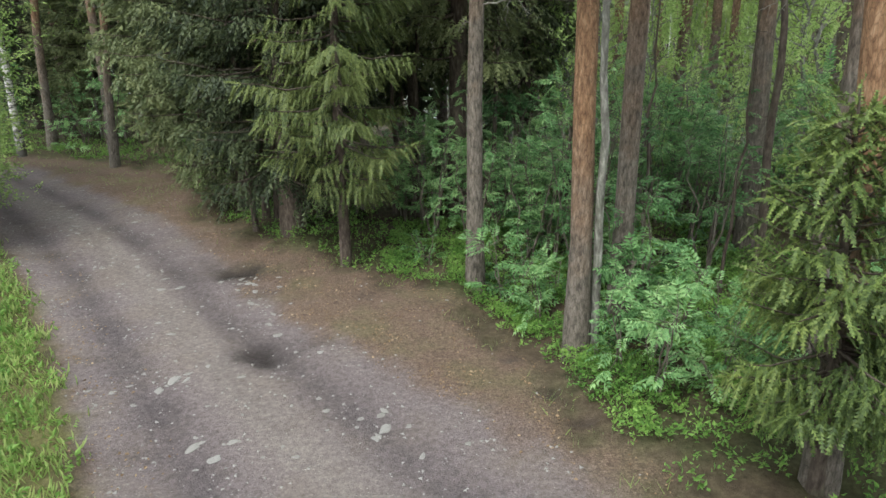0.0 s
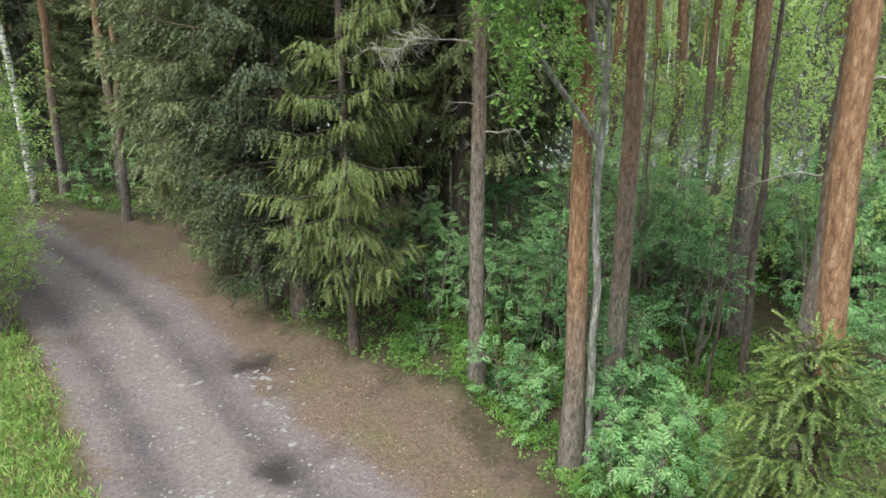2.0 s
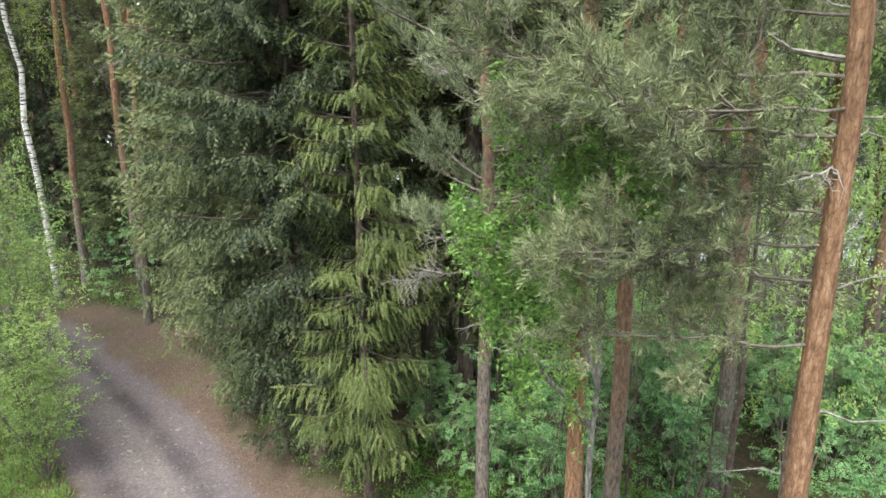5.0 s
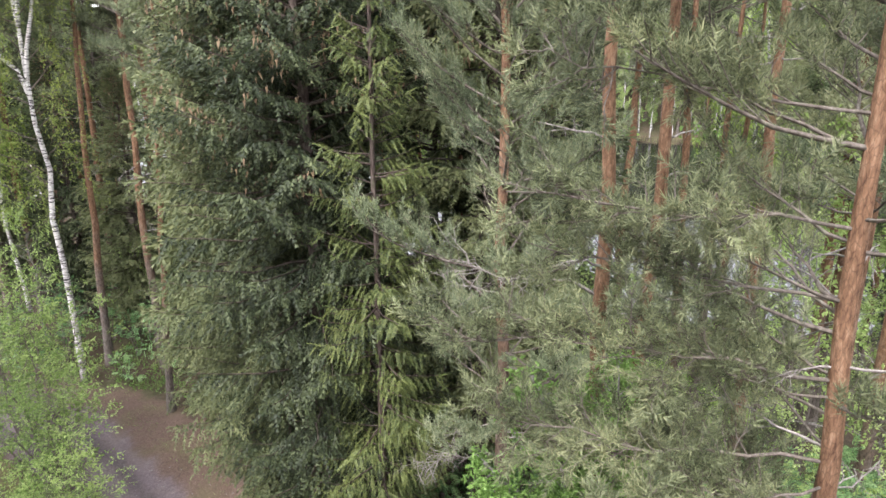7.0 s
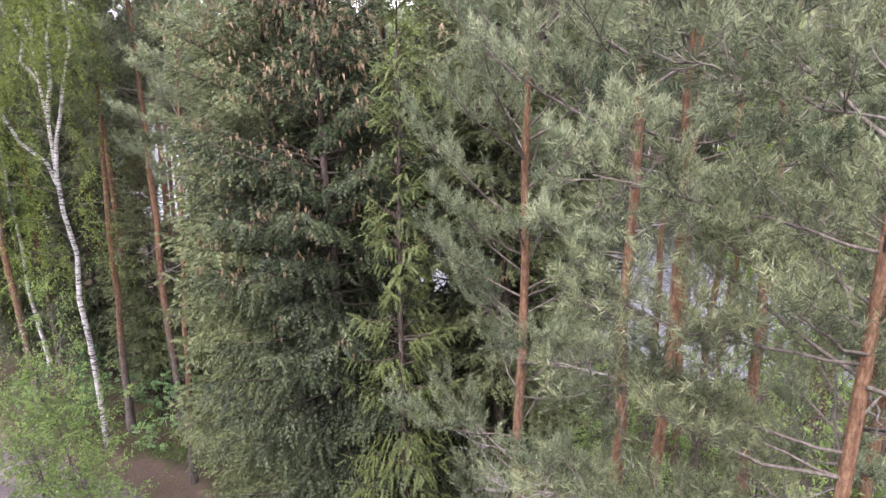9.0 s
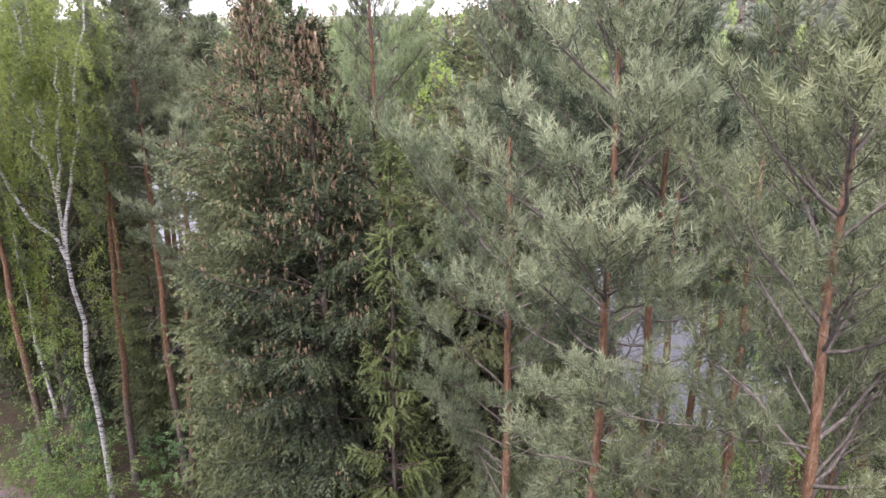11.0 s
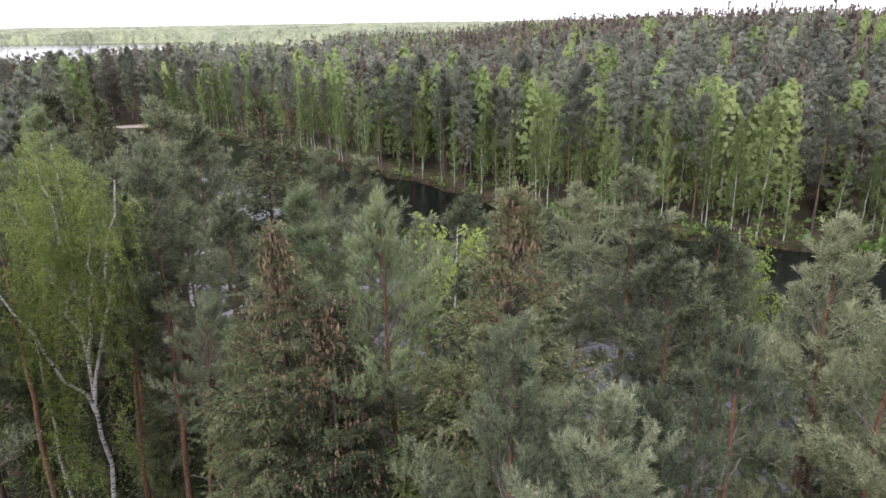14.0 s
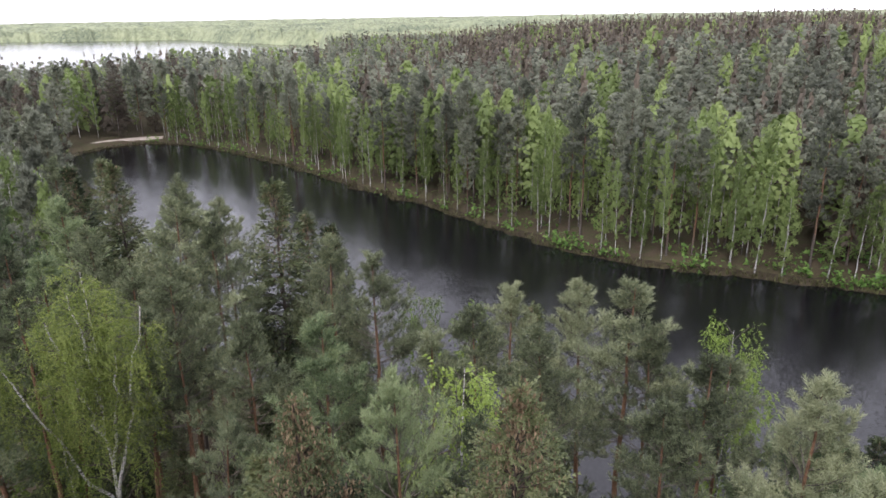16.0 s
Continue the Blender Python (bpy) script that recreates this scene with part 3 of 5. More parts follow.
def spruce_parts(seed, h, radius, top=(0, 0), r=0.15, cb=0.5, step=0.24, per=4.5, twig=TWIG, gap=0.16, size=1.0, cones=0, sides=9, slope=0.38, droop=1.0):
    """A Norway spruce: straight trunk, drooping limbs with hanging twigs, cones near the top."""
    rng = np.random.RandomState(seed)
    trunk, limbs, crown, cone = Geo(), Geo(), Geo(), Geo()
    p, rad = stem(h, top, r, rng, 0.02)
    trunk.tube(p, rad, sides)
    o, a, s, co = [], [], [], []
    z = cb
    while z < h - 0.12:
        f = (z - cb) / (h - cb)
        span = min(radius * min(1.0, 0.62 + 2.2 * f), slope * (h - z) + 0.12)
        for _ in range(int(per * (1 + (0.5 * f * f if len(twig) > 8 else 0)) + rng.uniform(0, 1))):
            az = rng.uniform(0, 2 * math.pi)
            ln = span * rng.uniform(0.65, 1.15)
            el = -0.28 + 0.95 * f ** 1.5 + rng.uniform(-0.12, 0.12)
            d = np.array([math.cos(az) * math.cos(el), math.sin(az) * math.cos(el), math.sin(el)])
            line = bow(on_stem(p, z + rng.uniform(-0.1, 0.1)), d, ln, 4 if len(twig) > 8 else 2, (0, 0, 0.22 - 0.1 * f), rng, 0.05)
            limbs.tube(line, np.linspace(0.008 + 0.011 * ln, 0.004, len(line)), 3)
            m = max(2, int(ln * 0.9 / gap))
            for j in range(m):
                f2 = 0.16 + 0.84 * (j + rng.uniform(0.2, 0.8)) / m
                q, t = along(line, f2)
                t = unit(t)
                for sg in (-1, 1):
                    turn = sg * rng.uniform(0.7, 1.1)
                    c, sn = math.cos(turn), math.sin(turn)
                    d2 = unit([t[0] * c - t[1] * sn, t[0] * sn + t[1] * c, t[2] - 0.25])
                    l2 = min(0.75, 0.42 * ln * (1.05 - 0.75 * f2)) * rng.uniform(0.7, 1.15)
                    k = max(1, int(l2 / (0.17 * size)))
                    for i in range(k):
                        g = (i + 0.35) / k
                        w = q + d2 * l2 * g + np.array([0, 0, -0.22 * l2 * g * g])
                        o.append(w)
                        a.append(d2 * rng.uniform(0.4, 1.0) + t * 0.25 + np.array([0, 0, -rng.uniform(0.25, 1.0) * (1 - 0.5 * f) * droop]) + rng.normal(0, 0.15, 3))
                        s.append(rng.uniform(0.8, 1.25) * size)
            e, w = along(line, 1.0)
            o.append(e - 0.1 * unit(w))
            a.append(unit(w) + np.array([0, 0, 0.15]))
            s.append(1.15 * size)
            if cones and h - z < 9 and rng.uniform() < cones * (1.1 - (h - z) / 9):
                for _ in range(16 if len(twig) > 8 else 8):
                    q, t = along(line, rng.uniform(0.35, 1.0))
                    co.append(q + rng.normal(0, 0.12, 3))
        z += step * rng.uniform(0.8, 1.2)
    for i in range(4):
        o.append(p[-1] + np.array([0, 0, -0.15 * i - 0.1]))
        a.append(np.array([0, 0, 1.0]) + rng.normal(0, 0.3 * min(1, i), 3))
        s.append(1.1 * size)
    crown.stamp(twig, o, a, s, rng)
    if co:
        body = []
        for i in range(3):
            a0, a1 = i * 2.0944, (i + 1) * 2.0944
            m0, m1 = [0.035, 0.019 * math.cos(a0), 0.019 * math.sin(a0)], [0.035, 0.019 * math.cos(a1), 0.019 * math.sin(a1)]
            body += [[[0.12, 0, 0], m1, m0]]
        body += [[[0, 0, 0], [0.035, 0.019, 0], [0.035, -0.01, 0.016]]]
        cone.stamp(np.array(body), co, np.array([0, 0, -1.0]) + rng.normal(0, 0.15, (len(co), 3)), rng.uniform(1.0, 1.6, len(co)), rng, (1, 0, 0))
    return trunk, limbs, crown, cone, p


def spruce(x, y, seed, label="tall dark spruce with drooping branches on the forest floor", needles=M_SPRUCE, z=0.0, group="spruces of the near wood", **kw):
    trunk, limbs, crown, cone, p = spruce_parts(seed, **kw)
    return tree("spruce_tree", label, "spruce tree", group, x, y, z, [
        ("trunk", trunk, M_SBARK, "", True), ("branchwork", limbs, M_SBARK, "", True),
        ("crown", crown, needles, "", False), ("cone_crop", cone, M_CONE, "hanging brown cones", False)])


def birch_parts(seed, h, radius, top=(0, 0), r=0.11, cb=3.0, stems=(), limbs_n=22, strands=7, spray=SPRAY, size=1.0, hang=0.8, gap=0.1, sides=9, rise=0.85, bends=0.1):
    """A silver birch: pale trunk and stems, rising limbs, hanging strands of small leaves."""
    rng = np.random.RandomState(seed)
    trunk, limbs, crown = Geo(), Geo(), Geo()
    p, rad = stem(h, top, r, rng, bends)
    trunk.tube(p, rad, sides)
    lines = [(p, cb, h)]
    for z0, dx, dy, dz in stems:
        b = on_stem(p, z0)
        q = bow(b, (dx, dy, dz), math.sqrt(dx * dx + dy * dy + dz * dz), 8, (-0.06 * np.sign(dx), 0, 0.04), rng, 0.1)
        trunk.tube(q, np.linspace(r * 0.62, 0.022, 9), 7)
        lines.append((q, q[0, 2] + 0.35 * (q[-1, 2] - q[0, 2]), q[-1, 2]))
    o, a, s = [], [], []
    for li, (q, z0, z1) in enumerate(lines):
        n = limbs_n if li == 0 else int(limbs_n * 0.55)
        for i in range(n):
            f = (i + rng.uniform(0, 1)) / n
            b = on_stem(q, z0 + (z1 - z0) * f)
            az = rng.uniform(0, 2 * math.pi)
            ln = radius * (0.35 + 0.65 * math.sin(math.pi * min(1, 0.25 + 0.72 * f))) * rng.uniform(0.6, 1.1) * (1 if li == 0 else 0.7)
            el = rise * rng.uniform(0.6, 1.2)
            d = (math.cos(az) * math.cos(el), math.sin(az) * math.cos(el), math.sin(el))
            seg = 5 if spray is SPRAY else 3
            line = bow(b, d, ln * 1.25, seg, (math.cos(az) * 0.15, math.sin(az) * 0.15, -0.25), rng, 0.1)
            limbs.tube(line, np.linspace(0.006 + 0.011 * ln, 0.004, seg + 1), 4 if seg == 5 else 3)
            for j in range(strands):
                e, w = along(line, rng.uniform(0.3, 1.0))
                l2 = hang * rng.uniform(0.45, 1.15)
                out = unit(np.array([w[0], w[1], 0]) + rng.normal(0, 0.5, 3) * ln * 0.5) * rng.uniform(0.15, 0.5)
                m = max(2, int(l2 / gap))
                for k in range(m):
                    g = (k + 0.5) / m
                    o.append(e + out * l2 * g ** 0.6 + np.array([0, 0, 0.12 * l2 * g - 1.05 * l2 * g * g]) + rng.normal(0, 0.03, 3))
                    a.append(out + rng.normal(0, 0.45, 3) + np.array([0, 0, -0.9 * g]))
                    s.append(rng.uniform(0.75, 1.2) * size)
    crown.stamp(spray, o, a, s, rng)
    return trunk, limbs, crown, p


def birch(x, y, seed, label="birch with white bark and fresh green leaves", leaves=M_BIRCH, bark=M_BBARK, z=0.0, group="birches of the near wood", **kw):
    trunk, limbs, crown, p = birch_parts(seed, **kw)
    return tree("birch_tree", label, "birch tree", group, x, y, z, [
        ("trunk", trunk, bark, "", True), ("branchwork", limbs, M_GBARK if bark is M_GBARK else M_TWIG, "", True), ("crown", crown, leaves, "", False)])


# ---- the ground, the road and the lakes ----
ROAD_L = [(5.83, -15.65), (2.15, -5.40), (-0.07, 0.87), (-1.50, 3.14), (-2.37, 4.40), (-3.07, 5.47), (-4.08, 7.02), (-5.50, 8.99), (-7.02, 10.79), (-9.97, 14.18), (-14.28, 17.26), (-27.61, 20.79)]
ROAD_R = [(9.79, -15.65), (5.61, -5.40), (3.40, 0.87), (2.55, 3.26), (1.88, 4.31), (1.28, 5.09), (0.60, 5.88), (-0.57, 7.20), (-1.44, 8.01), (-2.65, 9.61), (-3.65, 11.07), (-5.50, 13.19), (-7.41, 15.04), (-10.12, 17.59), (-14.17, 19.86), (-27.70, 24.78)]
VERGE_R = [(12.76, -15.65), (7.59, -5.40), (4.68, 0.87), (2.95, 3.26), (2.16, 4.31), (1.76, 5.21), (1.38, 6.67), (0.53, 8.58), (-1.01, 9.54), (-2.58, 10.83), (-4.25, 12.97), (-5.47, 15.12), (-6.30, 17.17), (-8.33, 18.53), (-14.19, 20.55), (-27.72, 25.57)]
SHORE = [(136.87, 17.27), (87.76, 39.52), (58.25, 56.18), (43.74, 62.70), (40.63, 64.01), (35.96, 66.30), (30.13, 68.17), (25.18, 69.58), (16.78, 74.52), (10.90, 80.02), (4.91, 87.49), (-5.63, 100.36), (-13.39, 107.20), (-24.15, 120.21), (-35.40, 132.34), (-48.26, 144.56), (-60.12, 152.90), (-69.99, 155.17), (-75.86, 150.77), (-80.28, 142.54),
         (-77.74, 131.49), (-61.81, 112.65), (-44.86, 82.80), (-29.95, 56.35), (-20.09, 49.20), (-9.29, 43.16), (-2.39, 35.48), (3.51, 30.00), (9.39, 26.29), (19.13, 24.57), (31.23, 22.10), (58.77, 6.55), (137.40, -32.36)]
FAR_LAKE = [(-1181.42, 799.97), (-662.66, 955.25), (-355.52, 952.31), (-252.76, 811.00), (-127.51, 678.05), (-89.68, 463.26), (-53.40, 320.27), (-68.92, 294.17), (-118.31, 288.65), (-145.97, 238.38), (-392.88, 190.31), (-1176.55, 336.79)]


def to_line(px, py, line):
    """Distance of points from an open line, positive on its left side."""
    best = np.full(px.shape, 1e9)
    sign = np.ones(px.shape)
    for (ax, ay), (bx, by) in zip(line[:-1], line[1:]):
        dx, dy = bx - ax, by - ay
        t = np.clip(((px - ax) * dx + (py - ay) * dy) / (dx * dx + dy * dy), 0, 1)
        ex, ey = px - ax - t * dx, py - ay - t * dy
        d = np.hypot(ex, ey)
        near = d < best
        best = np.where(near, d, best)
        sign = np.where(near, np.sign(dx * ey - dy * ex), sign)
    return best * sign


def inside(px, py, ring):
    """Distance into a closed ring: positive inside, negative outside."""
    best = np.full(px.shape, 1e9)
    odd = np.zeros(px.shape, bool)
    for (ax, ay), (bx, by) in zip(ring, ring[1:] + ring[:1]):
        dx, dy = bx - ax, by - ay
        t = np.clip(((px - ax) * dx + (py - ay) * dy) / (dx * dx + dy * dy), 0, 1)
        best = np.minimum(best, np.hypot(px - ax - t * dx, py - ay - t * dy))
        cross = (ay > py) != (by > py)
        odd ^= cross & (px < ax + (py - ay) / (dy if dy else 1e-9) * dx)
    return np.where(odd, best, -best)


def waves(x, y, seed, scale):
    """Cheap smooth noise from a few sines, about -1 to 1."""
    rng = np.random.RandomState(seed)
    v = np.zeros(np.shape(x))
    for _ in range(7):
        a, f, ph = rng.uniform(0, 6.28), rng.uniform(0.5, 1.6) / scale, rng.uniform(0, 6.28)
        v += np.sin((x * math.cos(a) + y * math.sin(a)) * f * 6.28 + ph)
    return v / 3.2


HOLES = [(-1.64, 6.92, 0.42, 0.07), (-1.09, 7.27, 0.3, 0.05), (-2.71, 9.64, 0.55, 0.06), (-2.31, 5.01, 0.28, 0.04), (-3.22, 10.09, 0.4, 0.04), (-2.11, 8.79, 0.3, 0.03), (-3.58, 6.86, 0.25, 0.03), (-6.12, 10.57, 0.35, 0.03), (1.46, 6.00, 0.13, 0.1), (1.71, 5.44, 0.1, 0.07), (1.15, 6.73, 0.12, 0.06), (-0.71, 8.63, 0.2, 0.03), (0.19, 8.36, 0.14, 0.03)]


def smooth(v, lo, hi):
    t = np.clip((np.asarray(v, float) - lo) / (hi - lo), 0, 1)
    return t * t * (3 - 2 * t)


def surface(x, y):
    """Height of the ground and its masks at points."""
    x, y = np.asarray(x, float), np.asarray(y, float)
    dl, dr, dv = to_line(x, y, ROAD_L), to_line(x, y, ROAD_R), to_line(x, y, VERGE_R)
    edge = 0.13 * waves(x, y, 3, 0.9) + 0.05 * waves(x, y, 4, 0.25)
    road = smooth(-dl + edge, -0.12, 0.18) * smooth(dr + 1.2 * edge, -0.2, 0.35)
    litter = smooth(dv + 2 * edge, -0.25, 0.3) * smooth(-dl + edge, -0.25, 0.1)
    grass = smooth(dl + edge, -0.05, 0.3) * smooth(15.5 - np.hypot(x + 4.6, y - 7), 0, 3)
    lake = inside(x, y, SHORE)
    far = inside(x, y, FAR_LAKE)
    u = np.clip(-dl, 0, 9) / np.clip(np.abs(dr) + np.abs(dl), 0.5, 20)
    rut = np.exp(-((u - 0.24) / 0.085) ** 2) + np.exp(-((u - 0.7) / 0.085) ** 2) + 0.55 * np.exp(-((u - 0.5) / 0.03) ** 2)
    z = 0.035 * waves(x, y, 1, 2.2) * smooth(np.hypot(x, y), 2, 14) + 0.012 * waves(x, y, 2, 0.4)
    z = z - 0.035 * rut * road + 0.03 * grass
    damp = 0.1 * rut * road * smooth(waves(x, y, 5, 1.1), -0.1, 0.9)
    for hx, hy, hr, hd in HOLES:
        g = np.exp(-(((x - hx) / hr) ** 2 + ((y - hy) / (hr * 0.75)) ** 2 + 0.35 * waves(x, y, 6, 0.5)) * 1.4)
        z = z - hd * g
        # small burrows in the litter get their inner shade painted here too
        damp = np.maximum(damp, np.clip(g * (1.1 if hd > 0.055 else 0.35), 0, 1))
    wood = 1 - np.maximum(np.maximum(road, litter), grass)
    z = z + wood * (0.06 * waves(x, y, 7, 1.6) + 0.1 * waves(x, y, 8, 6))
    # the land drops to the water and rises again behind it
    near_side = smooth(-lake, 0, 10)
    z = z - 1.1 * (1 - near_side)
    z = z - 2.2 * smooth(lake + 0.3 * waves(x, y, 9, 2.5), -0.3, 6.0)
    z = np.where(lake > -0.5, np.minimum(z, -1.2 - 0.12 * (lake + 0.3 * waves(x, y, 9, 2.5))), z)
    back = smooth(y - 60 + 0.35 * x, 0, 160) * smooth(-lake, 2, 60)
    z = z + back * (0.6 + 5.4 * smooth(x, -10, 110)) + 1.2 * smooth(-lake, 30, 90) * waves(x, y, 10, 160)
    z = np.where(far > -30, z * (1 - smooth(far, -30, 0)) - 4.0 * smooth(far, -6, 10), z)
    sand = np.zeros(x.shape)
    bank = smooth(-lake, -1, 0.2) * smooth(3.2 + lake, 0, 1.5)
    grass = np.maximum(grass, np.maximum(0.25 * bank * (1 - sand), 0))
    return z, dict(road=road * (1 - sand), litter=litter, grass=grass, damp=damp, sand=sand, rut=np.clip(rut * road * (0.85 + 0.25 * waves(x, y, 11, 1.6)), 0, 1), crest=np.clip(np.exp(-((u - 0.5) / 0.1) ** 2) * road, 0, 1), lake=lake, far=far, left=dl, right=dr, verge=dv)


def spread(lo, hi, step, out, grow=1.07, back=1.07):
    """Grid lines: even between lo and hi, growing steps outside as far as out."""
    mid = list(np.arange(lo, hi, step))
    up, d = [], step
    v = mid[-1]
    while v < out:
        d *= grow
        v += d
        up.append(min(v, out))
    dn, d, v = [], step, lo
    while v > -out:
        d *= back
        v -= d
        dn.append(max(v, -out))
    return np.array(dn[::-1] + mid + up)


def sheet(name, xs, ys, keep, label):
    X, Y = np.meshgrid(xs, ys)
    z, masks = surface(X.ravel(), Y.ravel())
    nx, ny = len(xs), len(ys)
    i, j = np.meshgrid(np.arange(nx - 1), np.arange(ny - 1))
    q = np.stack([j * nx + i, j * nx + i + 1, (j + 1) * nx + i + 1, (j + 1) * nx + i], -1).reshape(-1, 4)
    return np.stack([X.ravel(), Y.ravel(), z], 1), q, masks


def build_ground():
    xs = spread(-10, 3.4, 0.125, 4900, 1.075, 1.075)
    ys = spread(3.2, 17.6, 0.14, 4900, 1.075, 1.4)
    v, q, masks = sheet("ground", xs, ys, None, "")
    on_road = masks["road"][q].mean(1) > 0.5
    for name, sel, label in (("road", on_road, "worn grey dirt road with wheel ruts, stones and wet potholes"),
                             ("ground", ~on_road, "forest floor of needle litter, moss and grass")):
        f = q[sel]
        used = np.unique(f)
        back = np.full(len(v), -1)
        back[used] = np.arange(len(used))
        g = Geo()
        g.add(v[used], q=back[f])
        me = g.mesh(name, M_GROUND, True)
        for key in ("road", "litter", "grass", "damp", "sand", "rut", "crest"):
            at = me.attributes.new(key, "FLOAT", "POINT")
            at.data.foreach_set("value", masks[key][used].astype(np.float32))
        tagged(new(name, me), label, name, kind="structure")


def ring_face(name, ring, z, material, label):
    bm = bmesh.new()
    bm.faces.new([bm.verts.new((x, y, z)) for x, y in ring])
    bmesh.ops.triangulate(bm, faces=bm.faces[:])
    bm.normal_update()
    if sum(f.normal.z for f in bm.faces) < 0:
        bmesh.ops.reverse_faces(bm, faces=bm.faces[:])
    me = bpy.data.meshes.new(name)
    bm.normal_update()
    bm.to_mesh(me)
    bm.free()
    me.materials.append(material)
    return tagged(new(name, me), label, "water", kind="structure")


def grown(ring, by):
    c = np.mean(ring, 0)
    out = []
    n = len(ring)
    for i in range(n):
        a, b = np.array(ring[i - 1]), np.array(ring[(i + 1) % n])
        t = unit(b - a)
        nrm = np.array([t[1], -t[0]])
        out.append(tuple(np.array(ring[i]) + nrm * by))
    return out


build_ground()
WATER_Z = -1.2
area = sum(a[0] * b[1] - b[0] * a[1] for a, b in zip(SHORE, SHORE[1:] + SHORE[:1]))
ring_face("water", grown(SHORE, 2.5 if area > 0 else -2.5), WATER_Z, M_WATER, "dark still forest lake with light ripples")
ring_face("water_far", FAR_LAKE, -0.6, M_WATER, "broad pale lake far behind the woods")


def level(x, y):
    return float(surface(np.array([x]), np.array([y]))[0][0])


# ---- near wood ----
pine(1.85, 6.70, 11, "Scots pine with bright orange bark beside the dirt road", bark=M_PBARK_LOW, h=17.5, cb=11.6, radius=2.0, top=(-0.3, -0.1), r=0.12, dead=6, snags=[(8.45, 3.3, 1.6, 0.45, 16), (10.1, 2.9, 0.7, 0.3, 8)])
pine(2.50, 7.50, 12, "Scots pine with grey lower bark behind a leaning birch", h=17.1, cb=11.8, radius=2.0, top=(-0.12, 0), r=0.12, dead=8)
pine(0.85, 8.93, 13, "straight slender pine at the edge of the litter", bark=M_PBARK_GREY, h=17.3, cb=5.6, radius=1.9, top=(-0.06, 0), r=0.115, low=0.8, dead=8, snags=[(4.85, -3.05, 1.35, 0.12, 34), (5.4, -2.7, 0.9, 0.1, 16), (7.6, 3.0, 0.9, 0.1, 14)])
pine(3.42, 4.57, 14, "big Scots pine with orange bark and long low boughs", M_PINE_GOLD, bark=M_PBARK_LOW, h=17.0, cb=8.6, radius=1.55, top=(-0.75, 0.05), r=0.118, tuft=TUFT_FINE, low=0.95, dead=12, snag_from=6.4,
     extra=[(8.62, 2.95, 3.0, 0.12, -0.08), (9.25, 2.75, 2.3, 0.05, 0.02), (7.9, 3.0, 2.6, 0.02, 0.06), (8.3, 2.2, 2.0, 0.05, 0.0), (9.8, 3.05, 2.4, 0.1, 0.0), (10.6, 2.8, 2.3, 0.15, 0.0), (11.4, 3.1, 2.2, 0.2, 0.0), (12.3, 2.9, 2.1, 0.2, 0.05), (13.2, 3.3, 1.7, 0.25, 0.05),
            (7.5, 2.75, 2.5, 0.0, 0.02), (7.2, 2.4, 2.2, -0.05, 0.05), (6.7, 3.1, 2.1, -0.08, 0.03), (6.4, 2.6, 2.2, -0.1, 0.05), (8.0, 1.6, 1.9, 0.0, 0.05), (5.9, 2.85, 1.9, -0.12, 0.06), (6.9, 1.9, 1.8, -0.05, 0.05), (7.7, 3.45, 1.9, 0.0, 0.05)])
pine(3.87, 5.85, 15, "dark grey pine standing close behind a young spruce", bark=M_PBARK_GREY, h=13.9, cb=9.5, radius=1.5, top=(0.02, 0), r=0.105, dead=10)
pine(5.28, 10.44, 16, "stout pine among the saplings", h=16.4, cb=12.4, radius=2.0, top=(-0.5, 0), r=0.15, dead=14)
pine(-1.16, 13.57, 17, "pine with a broad light green crown behind the spruces", M_PINE_LIT, h=18, cb=9.6, radius=2.6, top=(-0.4, 0), r=0.13, dead=8)
pine(-8.50, 18.10, 18, "thin leaning pine beside the road with sparse branches", h=14.2, cb=9.8, radius=1.5, top=(1.4, 0), r=0.11, dead=26)
pine(-11.85, 21.15, 19, "pine with scaly grey foot beside the leaning birch", h=16.3, cb=11.5, radius=1.9, top=(1.2, 0), r=0.135, dead=10)
pine(0.38, 15.17, 20, "pine trunk in the shade of the spruces", h=15.9, top=(0, 0), cb=8.5, radius=1.7, r=0.13, dead=8)
spruce(-2.23, 11.32, 31, "big old spruce with hanging branches beside the road", h=16.5, radius=2.2, top=(-0.27, 0.85), r=0.18, cb=1.1, cones=1.6, per=4.6, step=0.24, size=0.86, gap=0.14, droop=1.4)
spruce(-3.66, 13.66, 32, "broad old spruce with drooping blue-green branches", h=17.5, radius=2.4, top=(-0.2, 0), r=0.18, cb=0.9, cones=1.6, per=4.6, step=0.24, size=0.86, gap=0.14, droop=1.4)
spruce(-1.12, 9.94, 33, "slim young spruce with a thin bare foot", M_SPRUCE_NEW, h=14.8, radius=1.5, top=(0.22, 0), r=0.075, cb=1.2, slope=0.105, per=4.2, twig=TWIG_FINE, size=0.62, gap=0.1, droop=2.0)
spruce(0.65, 12.45, 34, "dark spruce with many brown cones in its top", h=18.6, radius=1.9, top=(0.5, 0), r=0.17, cb=3.0, cones=0.9, per=4.4, step=0.25)
spruce(-0.20, 14.04, 35, h=13.9, top=(0, 0), radius=1.7, r=0.11, cb=2.0, step=0.28, twig=TWIG_MID, gap=0.2)
spruce(-2.94, 12.30, 36, "thin suppressed spruce under the old spruces", h=8.1, top=(0, 0), radius=1.0, r=0.07, cb=1.8)
